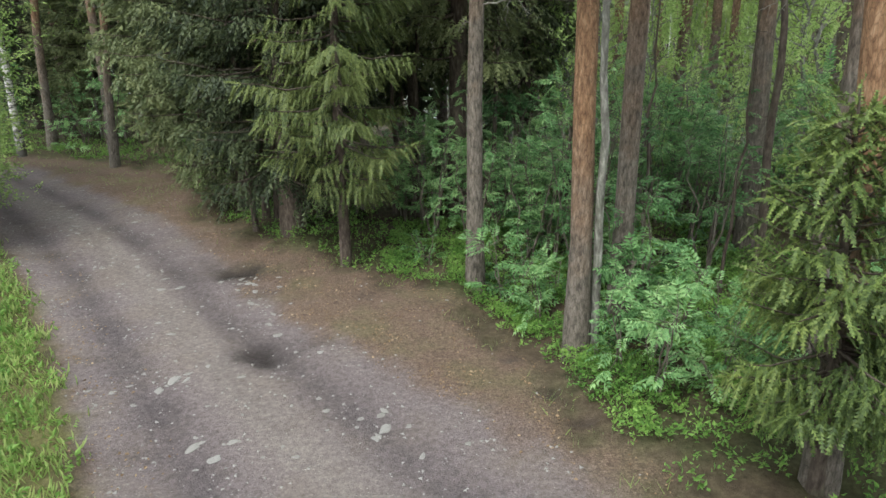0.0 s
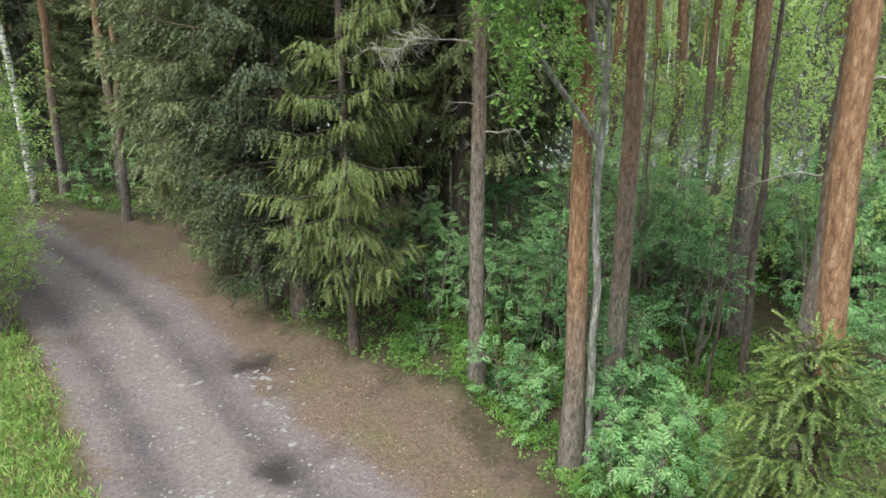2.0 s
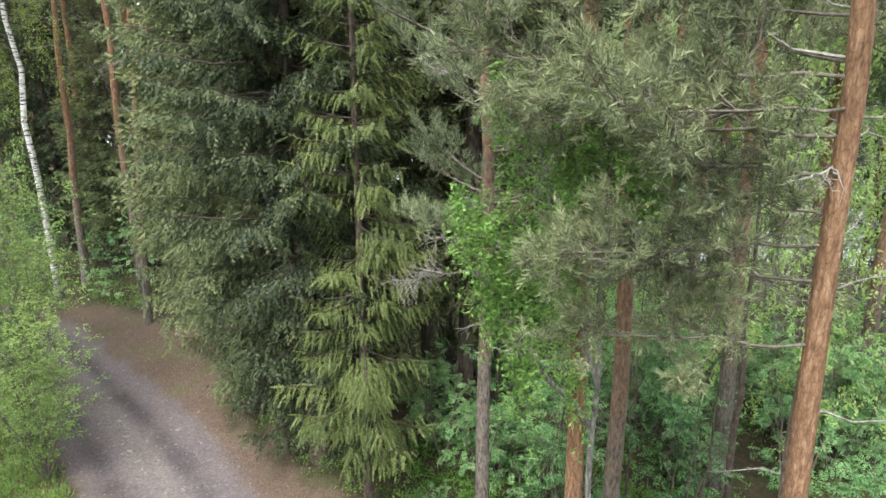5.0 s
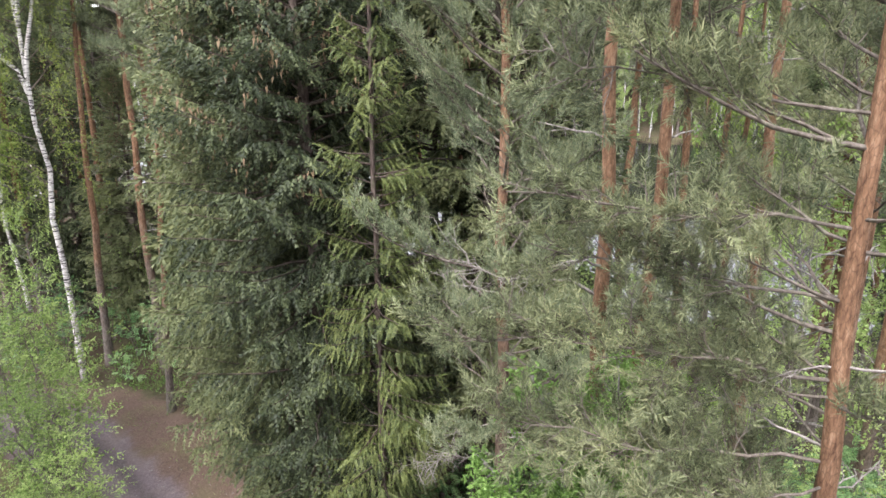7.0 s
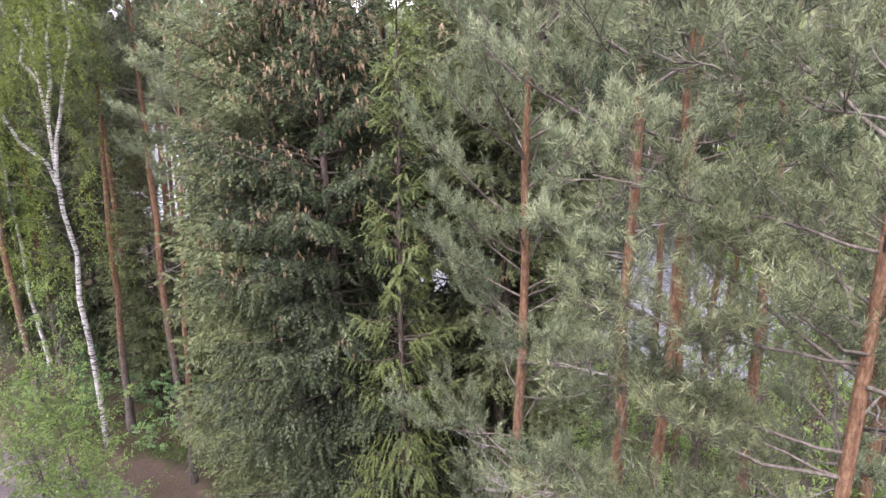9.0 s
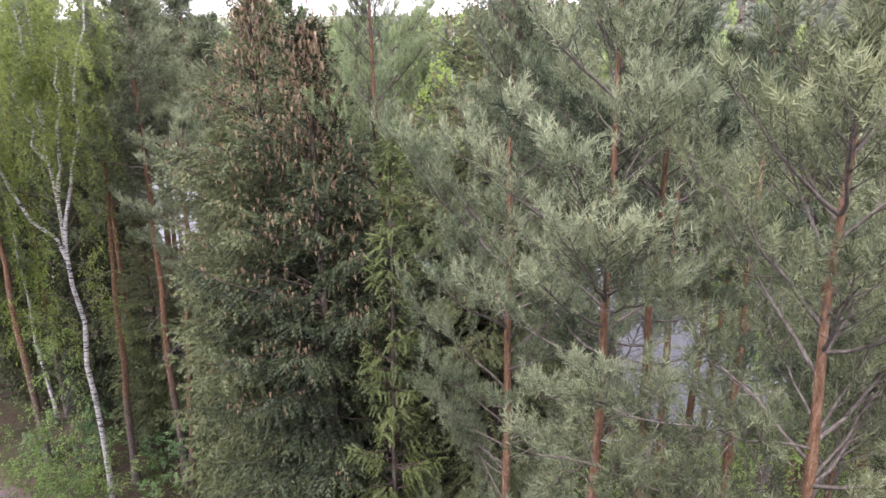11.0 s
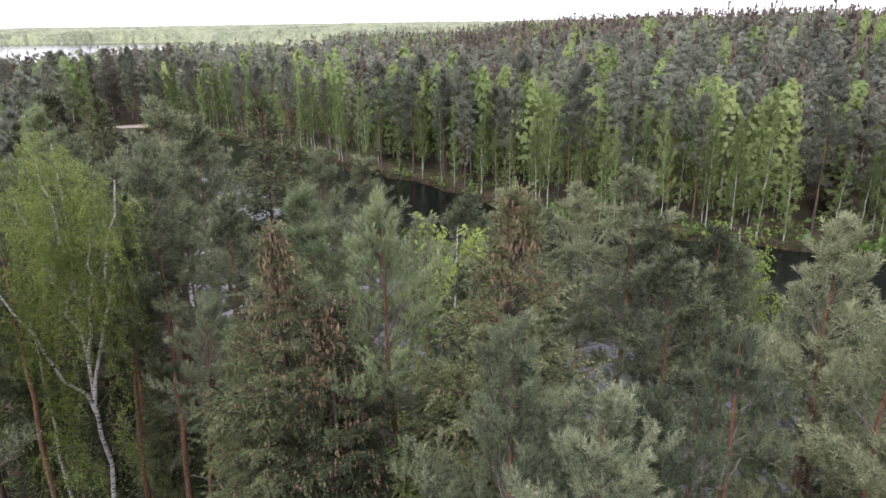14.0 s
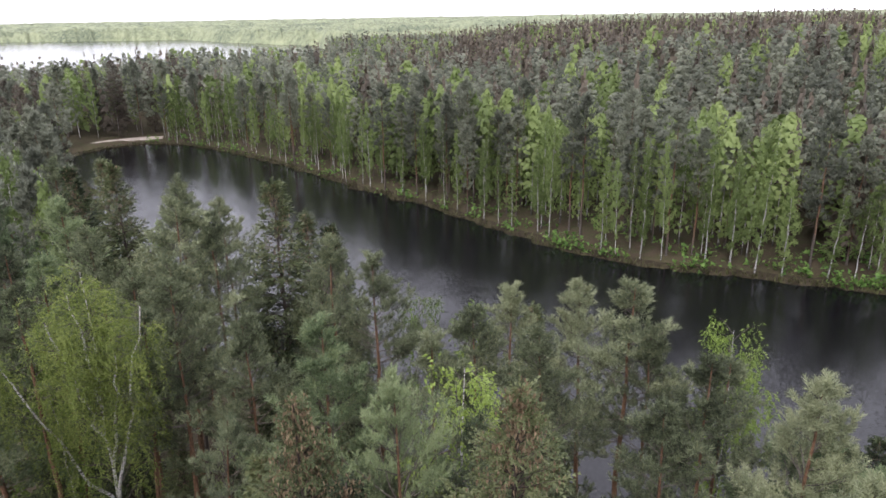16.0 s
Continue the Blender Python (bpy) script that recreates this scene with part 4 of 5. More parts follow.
spruce(3.35, 4.49, 37, "young spruce with light green shoots beside the road", M_SPRUCE_KID, h=3.1, radius=0.85, top=(-0.40, -0.34), r=0.06, cb=0.75, slope=0.42, step=0.16, per=8.5, gap=0.08, size=0.5, twig=TWIG_FINE, droop=1.9)
birch(-12.05, 19.85, 51, "old birch forked into several white stems beside the road", h=18.4, radius=1.9, top=(0.3, 0.0), r=0.105, cb=6.0, stems=[(9.2, -3.1, -0.6, 6.2), (9.7, 2.5, -0.3, 7.4), (12.4, -1.2, -0.5, 4.4), (11.2, 1.4, -0.5, 4.6), (13.6, 0.3, -0.7, 4.2)], limbs_n=40, strands=5, hang=1.9, size=1.15)
birch(2.06, 6.79, 52, "small leaning birch with rough grey bark beside a pine", leaves=M_SPRIG, bark=M_GBARK, h=7.9, radius=0.55, top=(-0.3, -0.9), r=0.052, cb=6.4, bends=0.03, stems=[(3.95, -1.5, -0.35, 2.0), (4.6, -1.1, -0.2, 3.1), (5.2, -1.5, 0.1, 1.4)], limbs_n=20, strands=8, hang=0.6, size=1.05, gap=0.07)


# ---- the wood down to the near shore: a few grown trees, repeated ----
def stock_pine(seed, needles, **kw):
    return pine(0, -300, seed, "Scots pine with a clumped grey-green crown", needles, tuft=TUFT_MID, detail=0.72, size=1.2, sides=7, dead=3, peak=0.42, lift=0.6, **kw)


def sapling(seed, h, leaves_n, spread_r, name, label, category, material, leaf, stems=3, size=1.0, group="saplings of the undergrowth"):
    """A bush or sapling: thin stems and leaves on their upper parts."""
    rng = np.random.RandomState(seed)
    wood, crown = Geo(), Geo()
    o, a, s = [], [], []
    for k in range(stems):
        az = rng.uniform(0, 6.28)
        out = spread_r * rng.uniform(0.2, 0.75)
        g = wood
        line = bow((rng.normal(0, 0.03), rng.normal(0, 0.03), -0.04), (math.cos(az) * out, math.sin(az) * out, h), h * rng.uniform(0.75, 1.05), 6, (math.cos(az) * 0.06, math.sin(az) * 0.06, -0.04), rng, 0.12)
        g.tube(line, np.linspace(0.006 + 0.006 * h, 0.003, 7), 5)
        for j in range(int(leaves_n / stems / 4)):
            q, t = along(line, rng.uniform(0.22, 1.0))
            az2 = rng.uniform(0, 6.28)
            d2 = unit([math.cos(az2), math.sin(az2), rng.uniform(0.1, 0.9)])
            l2 = spread_r * rng.uniform(0.2, 0.75)
            sub = bow(q, d2, l2, 2, (0, 0, -0.15), rng)
            g.tube(sub, (0.005, 0.004, 0.002), 3)
            for i in range(4):
                e, w = along(sub, rng.uniform(0.35, 1.0))
                o.append(e)
                a.append(unit(w) + rng.normal(0, 0.5, 3) + np.array([0, 0, -0.1]))
                s.append(rng.uniform(0.7, 1.2) * size)
    crown.stamp(leaf, o, a, s, rng)
    return tree(name, label, category, group, 0, -300, 0, [("branchwork", wood, M_TWIG, "", True), ("leaves", crown, material, "", False)])


def plant(stock, x, y, h_scale=1.0, turn=0.0, width=None, sink=0.0):
    w = h_scale if width is None else width
    m = Matrix.LocRotScale((x, y, level(x, y) - sink), Euler((0, 0, turn)), (w, w, h_scale))
    return copy_thing(stock, m)


def drop_stock(obs):
    for ob in obs:
        for o in (*ob.children_recursive, ob):
            bpy.data.objects.remove(o)


PINES = [stock_pine(201, M_PINE_MID, h=16, cb=7.0, radius=2.2, r=0.14), stock_pine(202, M_PINE_MID, h=16, cb=8.5, radius=1.9, r=0.13, top=(0.4, 0.2)),
         stock_pine(203, M_PINE_LIT, h=16, cb=6.5, radius=2.3, r=0.14), stock_pine(204, M_PINE_MID, h=16, cb=9.5, radius=1.7, r=0.12, top=(-0.3, 0.3))]
SPRUCES = [spruce(0, -300, 211 + i, "pointed spruce with brown-green branches", h=16, radius=rr, r=0.14, cb=1.5, step=0.32, per=5.5, twig=TWIG_MID, gap=0.24, size=1.0, cones=1.0, sides=6, slope=0.25) for i, rr in enumerate((2.0, 2.3, 1.8))]
BIRCHES = [birch(0, -300, 221 + i, "slender birch with a light green crown", leaves=M_LIME, h=14, radius=rr, r=0.1, cb=4.0, limbs_n=42, strands=9, spray=SPRAY_MID, size=1.1, hang=1.1, gap=0.18, sides=6, top=tt, rise=0.95) for i, (rr, tt) in enumerate(((1.5, (0.3, 0.2)), (1.2, (-0.4, 0.1)), (1.9, (0.2, -0.4))))]

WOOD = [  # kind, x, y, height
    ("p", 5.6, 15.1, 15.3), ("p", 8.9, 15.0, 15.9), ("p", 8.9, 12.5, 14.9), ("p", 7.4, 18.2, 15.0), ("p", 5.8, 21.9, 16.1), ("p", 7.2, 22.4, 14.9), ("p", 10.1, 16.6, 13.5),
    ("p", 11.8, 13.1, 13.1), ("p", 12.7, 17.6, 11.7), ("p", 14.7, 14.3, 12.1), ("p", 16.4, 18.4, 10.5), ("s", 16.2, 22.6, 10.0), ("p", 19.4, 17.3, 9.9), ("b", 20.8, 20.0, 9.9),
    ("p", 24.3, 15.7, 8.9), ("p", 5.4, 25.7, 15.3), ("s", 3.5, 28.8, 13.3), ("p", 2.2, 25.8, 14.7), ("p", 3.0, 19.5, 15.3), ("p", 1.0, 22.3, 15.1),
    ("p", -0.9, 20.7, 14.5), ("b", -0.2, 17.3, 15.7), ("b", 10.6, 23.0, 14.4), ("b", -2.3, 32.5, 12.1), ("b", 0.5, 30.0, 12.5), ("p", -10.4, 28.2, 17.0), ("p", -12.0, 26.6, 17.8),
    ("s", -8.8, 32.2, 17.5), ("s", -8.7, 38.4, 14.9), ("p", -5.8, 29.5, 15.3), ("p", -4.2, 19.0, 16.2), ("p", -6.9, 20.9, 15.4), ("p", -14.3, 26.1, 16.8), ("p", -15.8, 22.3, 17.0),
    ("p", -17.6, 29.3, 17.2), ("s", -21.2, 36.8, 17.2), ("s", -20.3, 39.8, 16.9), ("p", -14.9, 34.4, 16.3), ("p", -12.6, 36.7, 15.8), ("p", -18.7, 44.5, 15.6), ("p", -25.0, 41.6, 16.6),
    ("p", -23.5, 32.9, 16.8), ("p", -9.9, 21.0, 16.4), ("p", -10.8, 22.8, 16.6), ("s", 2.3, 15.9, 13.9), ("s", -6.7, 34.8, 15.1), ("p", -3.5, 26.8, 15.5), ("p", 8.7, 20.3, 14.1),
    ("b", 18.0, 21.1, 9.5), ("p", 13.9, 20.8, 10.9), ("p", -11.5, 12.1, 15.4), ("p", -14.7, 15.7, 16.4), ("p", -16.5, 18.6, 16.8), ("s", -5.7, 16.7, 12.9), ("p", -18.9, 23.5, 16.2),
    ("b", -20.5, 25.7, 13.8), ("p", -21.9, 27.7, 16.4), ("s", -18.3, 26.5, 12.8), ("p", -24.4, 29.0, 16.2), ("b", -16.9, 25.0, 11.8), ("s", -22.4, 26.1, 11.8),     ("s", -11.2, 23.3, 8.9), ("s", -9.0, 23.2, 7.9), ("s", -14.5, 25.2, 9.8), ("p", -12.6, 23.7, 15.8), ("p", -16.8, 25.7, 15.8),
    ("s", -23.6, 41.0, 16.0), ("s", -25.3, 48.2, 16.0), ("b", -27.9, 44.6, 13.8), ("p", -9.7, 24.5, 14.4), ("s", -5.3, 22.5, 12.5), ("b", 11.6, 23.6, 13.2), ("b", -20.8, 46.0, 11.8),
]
rng = np.random.RandomState(77)
WIDE = (4, 26, 27)  # the broadest crowns of the list
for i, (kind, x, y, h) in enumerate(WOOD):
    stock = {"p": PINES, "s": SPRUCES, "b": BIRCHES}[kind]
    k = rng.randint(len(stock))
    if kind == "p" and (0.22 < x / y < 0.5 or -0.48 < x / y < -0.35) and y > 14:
        k = 3  # bare trunks along the camera's sight lines to the water
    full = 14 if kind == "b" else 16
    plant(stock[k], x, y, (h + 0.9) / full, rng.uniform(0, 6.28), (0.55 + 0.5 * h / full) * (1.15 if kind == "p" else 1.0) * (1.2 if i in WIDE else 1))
# ---- young leafy trees and undergrowth ----
YOUNG = [birch(0, -300, 231 + i, "young birch with thin stem and fresh leaves", group="young birches", bark=M_GBARK, h=7.5, leaves=M_LEAF, radius=rr, r=0.045, cb=1.6, limbs_n=26, strands=6, spray=SPRAY_MID, size=0.95, hang=0.7, gap=0.15, sides=5, rise=0.8) for i, rr in enumerate((1.2, 1.5))]
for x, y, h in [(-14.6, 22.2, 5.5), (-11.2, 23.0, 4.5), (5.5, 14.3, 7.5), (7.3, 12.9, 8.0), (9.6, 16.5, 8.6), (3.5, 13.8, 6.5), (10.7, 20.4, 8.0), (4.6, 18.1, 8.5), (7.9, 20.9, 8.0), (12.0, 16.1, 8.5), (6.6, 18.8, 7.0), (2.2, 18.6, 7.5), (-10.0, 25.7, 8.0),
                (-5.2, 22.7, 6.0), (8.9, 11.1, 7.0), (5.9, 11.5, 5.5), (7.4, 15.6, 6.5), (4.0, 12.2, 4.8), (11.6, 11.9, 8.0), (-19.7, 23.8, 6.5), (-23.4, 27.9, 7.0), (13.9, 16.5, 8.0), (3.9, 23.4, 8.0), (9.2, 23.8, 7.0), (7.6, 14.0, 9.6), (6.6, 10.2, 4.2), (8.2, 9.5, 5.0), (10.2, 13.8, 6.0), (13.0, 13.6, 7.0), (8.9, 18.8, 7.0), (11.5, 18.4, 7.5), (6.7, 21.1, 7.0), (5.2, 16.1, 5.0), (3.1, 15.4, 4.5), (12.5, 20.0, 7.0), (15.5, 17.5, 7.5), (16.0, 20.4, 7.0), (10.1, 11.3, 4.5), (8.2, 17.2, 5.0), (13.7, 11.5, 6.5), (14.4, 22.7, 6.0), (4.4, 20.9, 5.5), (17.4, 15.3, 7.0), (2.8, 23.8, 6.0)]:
    # kept low in the same sight line, to fit the camera's view
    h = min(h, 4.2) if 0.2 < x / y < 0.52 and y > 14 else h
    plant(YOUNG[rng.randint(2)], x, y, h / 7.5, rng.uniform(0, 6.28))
LEFT = sapling(241, 4.9, 1100, 1.9, "leafy_bush", "tall pale green leafy bush at the road side", "bush", M_BUSH, SPRAY, 6, 1.5, "leafy bushes")
for x, y, h, w in [(-10.3, 15.0, 1.05, 1.0), (-7.4, 10.8, 0.55, 0.62), (-9.1, 13.2, 0.85, 0.9), (-8.3, 11.7, 0.66, 0.8), (-12.2, 16.6, 1.1, 1.0)]:
    plant(LEFT, x, y, h, rng.uniform(0, 6.28), w)
ROWANS = [sapling(251 + i, hh, n, rr, "rowan_sapling", "rowan sapling with feathery green leaves", "sapling", M_ROWAN, ROWAN, st, sz) for i, (hh, n, rr, st, sz) in enumerate(((1.1, 60, 0.5, 3, 1.0), (1.9, 110, 0.7, 4, 1.05), (2.8, 150, 0.8, 4, 1.1), (0.7, 40, 0.4, 3, 0.9)))]
count = 0
while count < 104:
    x, y = rng.uniform(-0.4, 9.6), rng.uniform(5.2, 15.6)
    w = surface(np.array([x]), np.array([y]))[1]
    if w["verge"][0] < -0.3 and x < 0.95 * y and math.hypot(x - 3.35, y - 4.49) > 1.3:
        near = y < 7.4 or w["verge"][0] > -1.5
        k = rng.choice([0, 3, 3]) if near else rng.choice([0, 1, 1, 2, 2])
        plant(ROWANS[k], x, y, rng.uniform(0.8, 1.2), rng.uniform(0, 6.28))
        count += 1
for x, y in [(2.6, 6.3), (2.95, 6.7), (2.45, 5.75), (3.0, 5.7), (2.2, 6.15), (3.4, 6.6), (1.6, 7.7), (1.2, 8.3), (-15.2, 21.0), (-14.0, 22.4), (-12.8, 23.2), (-13.4, 21.4), (-11.6, 24.2), (-10.4, 23.0), (-16.4, 22.6), (-15.0, 24.4), (-9.2, 22.0), (-12.2, 25.4), (-13.6, 26.0), (-17.0, 24.6), (-13.4, 20.2), (-11.2, 21.8), (-9.6, 20.5), (-14.2, 19.6), (-7.9, 21.4), (-12.6, 23.0), (-10.6, 19.8), (-6.4, 19.6), (-3.4, 15.5), (-5.4, 16.8)]:
    plant(ROWANS[rng.choice([0, 3]) if y < 9 else rng.randint(3)], x, y, rng.uniform(0.8, 1.2), rng.uniform(0, 6.28))
drop_stock(PINES + SPRUCES + BIRCHES + YOUNG + [LEFT] + ROWANS)


# ---- thin dead stems under the spruces ----
def thin_stem(x, y, h, r, lean, seed):
    g, t = Geo(), Geo()
    rr = np.random.RandomState(seed)
    p, rad = stem(h, lean, r, rr, 0.03)
    g.tube(p, rad, 7)
    for i in range(14):
        az = rr.uniform(0, 6.28)
        dead_branch(t, on_stem(p, rr.uniform(0.6, h)), (math.cos(az), math.sin(az), rr.uniform(-0.4, 0.2)), rr.uniform(0.15, 0.5), rr, 3, 0.006)
    tree("dead_spruce", "thin shaded spruce stem with dry twigs", "dead tree", "thin stems", x, y, 0, [("trunk", g, M_SBARK, "", True), ("dry_growth", t, M_SBARK, "", True)])


for i, (x, y, h, r, lx) in enumerate([(-2.95, 11.62, 6, 0.05, -0.3), (-2.64, 11.96, 7, 0.06, 0.1), (-0.55, 12.89, 6, 0.05, 0.1), (-4.06, 14.11, 5, 0.04, -0.2), (-0.15, 12.67, 7, 0.06, 0.2), (-1.54, 12.20, 6, 0.05, 0.0), (1.35, 12.68, 6, 0.05, 0.1), (-4.87, 14.90, 5, 0.035, -0.2), (4.77, 8.85, 7.5, 0.065, -0.2), (2.27, 10.19, 5, 0.03, 0.2), (3.27, 9.29, 5, 0.03, 0.0), (3.98, 8.16, 4.5, 0.025, 0.2)]):
    thin_stem(x, y, h, r, (lx, 0.1), 300 + i)


# ---- low growth: bilberry, grass, gravel ----
def scatter(n, box, accept, seed):
    rr = np.random.RandomState(seed)
    x, y = rr.uniform(box[0], box[1], n), rr.uniform(box[2], box[3], n)
    z, w = surface(x, y)
    ok = rr.uniform(0, 1, n) < accept(x, y, w)
    return x[ok], y[ok], z[ok], rr


def stuff(name, geo, material, label, category):
    return tagged(new(name, geo.mesh(name, material)), label, category, kind="stuff")


def berry_area(x, y, w):
    a = smooth(-w["verge"], 0.0, 0.35) * smooth(waves(x, y, 21, 1.5) + 0.7 * smooth(-w["verge"], 2.5, 0.2), -0.25, 0.35)
    return a * smooth(27 - y, 0, 4) * (np.abs(x) < 0.76 * y + 1.3)


x, y, z, rr = scatter(64000, (-16, 10, 3.5, 28), berry_area, 22)
g = Geo()
k = len(x)
az = rr.uniform(0, 6.28, k)
g.stamp(leaf_spray(4, 0.05, 0.14, 9), np.stack([x, y, z + rr.uniform(0.0, 0.1, k)], 1), np.stack([np.cos(az) * 0.7, np.sin(az) * 0.7, rr.uniform(0.5, 1.2, k)], 1), rr.uniform(0.55, 1.15, k), rr)
x, y, z, rr = scatter(30000, (-0.5, 5.5, 5.0, 12), lambda x, y, w: smooth(-w["verge"], 0.05, 0.3) * smooth(waves(x, y, 36, 0.9), -0.7, 0.3), 35)
k = len(x)
az = rr.uniform(0, 6.28, k)
g.stamp(leaf_spray(4, 0.036, 0.1, 12), np.stack([x, y, z + rr.uniform(0.0, 0.16, k)], 1), np.stack([np.cos(az) * 0.7, np.sin(az) * 0.7, rr.uniform(0.5, 1.2, k)], 1), rr.uniform(0.6, 1.2, k), rr)
stuff("bilberry_shrubs", g, M_BERRY, "low green bilberry shrubs on the forest floor", "ground plants")

blade = np.array([[[0, -0.006, 0], [0, 0.006, 0], [0.16, 0, 0.0]]])
blade2 = np.array([[[0, -0.009, 0], [0, 0.009, 0], [0.1, 0.004, 0.0]], [[0.1, 0.004, 0], [0, 0.009, 0], [0.17, 0, -0.035]]])


def verge_area(x, y, w):
    return smooth(w["left"] + 0.1 * waves(x, y, 23, 0.6), -0.1, 0.4) * (0.72 + 0.4 * waves(x, y, 24, 0.8)) * smooth(6 - w["left"], 0, 2)


x, y, z, rr = scatter(110000, (-11, -0.5, 3.2, 16), verge_area, 25)
g = Geo()
k = len(x)
g.stamp(blade2, np.stack([x, y, z], 1), np.stack([rr.normal(0, 0.5, k), rr.normal(0, 0.5, k), np.ones(k)], 1), rr.uniform(0.35, 1.0, k), rr, (1, 0, 0))
stuff("grass", g, M_GRASS, "fresh green grass on the road verge", "grass")


x, y, z, rr = scatter(26000, (-11, -0.5, 3.2, 16), verge_area, 29)
g = Geo()
k = len(x)
az = rr.uniform(0, 6.28, k)
g.stamp(leaf_spray(4, 0.055, 0.1, 19), np.stack([x, y, z + 0.01], 1), np.stack([np.cos(az) * 0.8, np.sin(az) * 0.8, rr.uniform(0.3, 1.0, k)], 1), rr.uniform(0.5, 1.2, k), rr)
stuff("verge_herbs", g, M_BERRY, "small broad-leaved herbs among the verge grass", "herbs")


def thin_grass(x, y, w):
    band = np.exp(-((w["verge"] + 0.1) / 0.5) ** 2) * smooth(waves(x, y, 26, 1.1), 0.1, 0.7)
    far_v = smooth(w["verge"], -0.3, 0.3) * smooth(w["right"] * -1, 0.1, 0.6) * smooth(y, 12.2, 15) * smooth(waves(x, y, 27, 1.4), -0.4, 0.6)
    return np.maximum(band, far_v) * 0.8


x, y, z, rr = scatter(51000, (-13, 3.4, 3.5, 20.6), thin_grass, 28)
g = Geo()
k = len(x)
g.stamp(blade, np.stack([x, y, z], 1), np.stack([rr.normal(0, 0.6, k), rr.normal(0, 0.6, k), np.ones(k)], 1), rr.uniform(0.4, 1.0, k), rr, (1, 0, 0))
stuff("thin_grass", g, M_GRASS, "thin grass between needle litter and wood", "grass")


def stone_mesh(seed, flat=0.45):
    rr = np.random.RandomState(seed)
    bm = bmesh.new()
    bmesh.ops.create_icosphere(bm, subdivisions=2, radius=1)
    ph = rr.uniform(0, 6.28, 6)
    for v in bm.verts:
        c = v.co
        f = 1 + 0.22 * math.sin(2.3 * c.x + ph[0]) * math.cos(2.9 * c.y + ph[1]) + 0.14 * math.sin(4.1 * c.y + ph[2] + 2 * c.x) + rr.normal(0, 0.05)
        v.co = Vector((c.x * f * (1 + 0.3 * math.sin(ph[3])), c.y * f, max(-0.5, c.z * f) * flat))
    me = bpy.data.meshes.new("stone")
    bm.to_mesh(me)
    bm.free()
    me.materials.append(M_STONE)
    return me


STONES = [stone_mesh(400 + i) for i in range(6)]
PLACES = [(-3.35, 8.97, 0.09), (-6.54, 12.26, 0.12), (-2.44, 6.33, 0.12), (-2.53, 6.13, 0.08), (-2.33, 6.47, 0.07), (-2.61, 9.36, 0.1), (-2.41, 9.13, 0.12), (-2.26, 8.90, 0.09), (-2.10, 8.57, 0.06), (-1.80, 8.00, 0.07), (-1.59, 7.38, 0.08),
          (-0.13, 5.42, 0.13), (-0.20, 5.25, 0.09), (-0.73, 5.70, 0.08), (-0.58, 5.81, 0.05), (-0.38, 5.59, 0.05), (-1.82, 5.12, 0.09), (-1.57, 4.96, 0.1), (-1.47, 5.18, 0.07), (-6.23, 11.71, 0.08), (-5.93, 11.37, 0.07), (-6.95, 12.84, 0.08), (-5.02, 10.47, 0.07), (-4.51, 10.24, 0.06), (-4.01, 9.46, 0.06),
          (-2.89, 7.43, 0.06), (-1.29, 6.99, 0.06), (-0.99, 6.88, 0.05), (-2.97, 6.07, 0.05), (0.22, 4.97, 0.06), (0.62, 5.09, 0.05), (-5.54, 12.51, 0.07), (-7.66, 13.86, 0.08), (0.44, 8.36, 0.04), (-0.87, 4.96, 0.05)]
rr = np.random.RandomState(410)
for cx, cy, n, sp in [(-2.51, 9.24, 9, 0.25), (-2.10, 8.57, 8, 0.25), (-1.70, 7.78, 8, 0.2), (-2.53, 6.30, 14, 0.3), (-0.28, 5.42, 9, 0.25), (-1.67, 5.07, 10, 0.3), (-4.82, 10.36, 8, 0.35), (-6.23, 11.82, 9, 0.4), (-3.80, 9.12, 6, 0.4), (-1.18, 5.86, 6, 0.4), (-3.19, 7.99, 6, 0.4), (-7.25, 13.29, 6, 0.4)]:
    for _ in range(n):
        PLACES.append((cx + rr.normal(0, sp), cy + rr.normal(0, sp), rr.uniform(0.025, 0.07)))
for x, y, s in PLACES:
    s *= 0.68
    ob = new("stone", STONES[rr.randint(6)])
    ob.matrix_world = Matrix.LocRotScale((x, y, level(x, y) + 0.001), Euler((rr.normal(0, 0.1), rr.normal(0, 0.1), rr.uniform(0, 6.28))), (s, s * rr.uniform(0.6, 0.9), s * 0.3))
    tagged(ob, "pale flat stone bedded in the dirt road", "stone", "stones in the road")


def gravel_area(x, y, w):
    return w["road"] * smooth(waves(x, y, 31, 0.7), -0.3, 0.8) * 0.9 + 0.08 * w["litter"]


x, y, z, rr = scatter(10000, (-9, 2.4, 3.5, 16), gravel_area, 32)
g = Geo()
k = len(x)
tetra = np.array([[[1, 0, 0], [-0.5, 0.8, 0], [0, 0, 0.5]], [[-0.5, 0.8, 0], [-0.5, -0.8, 0], [0, 0, 0.5]], [[-0.5, -0.8, 0], [1, 0, 0], [0, 0, 0.5]]])
az = rr.uniform(0, 6.28, k)
g.stamp(tetra, np.stack([x, y, z + 0.002], 1), np.stack([np.cos(az), np.sin(az), az * 0], 1), rr.uniform(0.006, 0.028, k), rr)
stuff("gravel", g, M_STONE, "small pale gravel on the dirt road", "gravel")


def leaf_area(x, y, w):
    return np.maximum(w["litter"] * (1 - w["road"]), 0.6 * np.exp(-((w["left"] + 0.2) / 0.35) ** 2)) * smooth(waves(x, y, 33, 1.3), -0.6, 0.9)


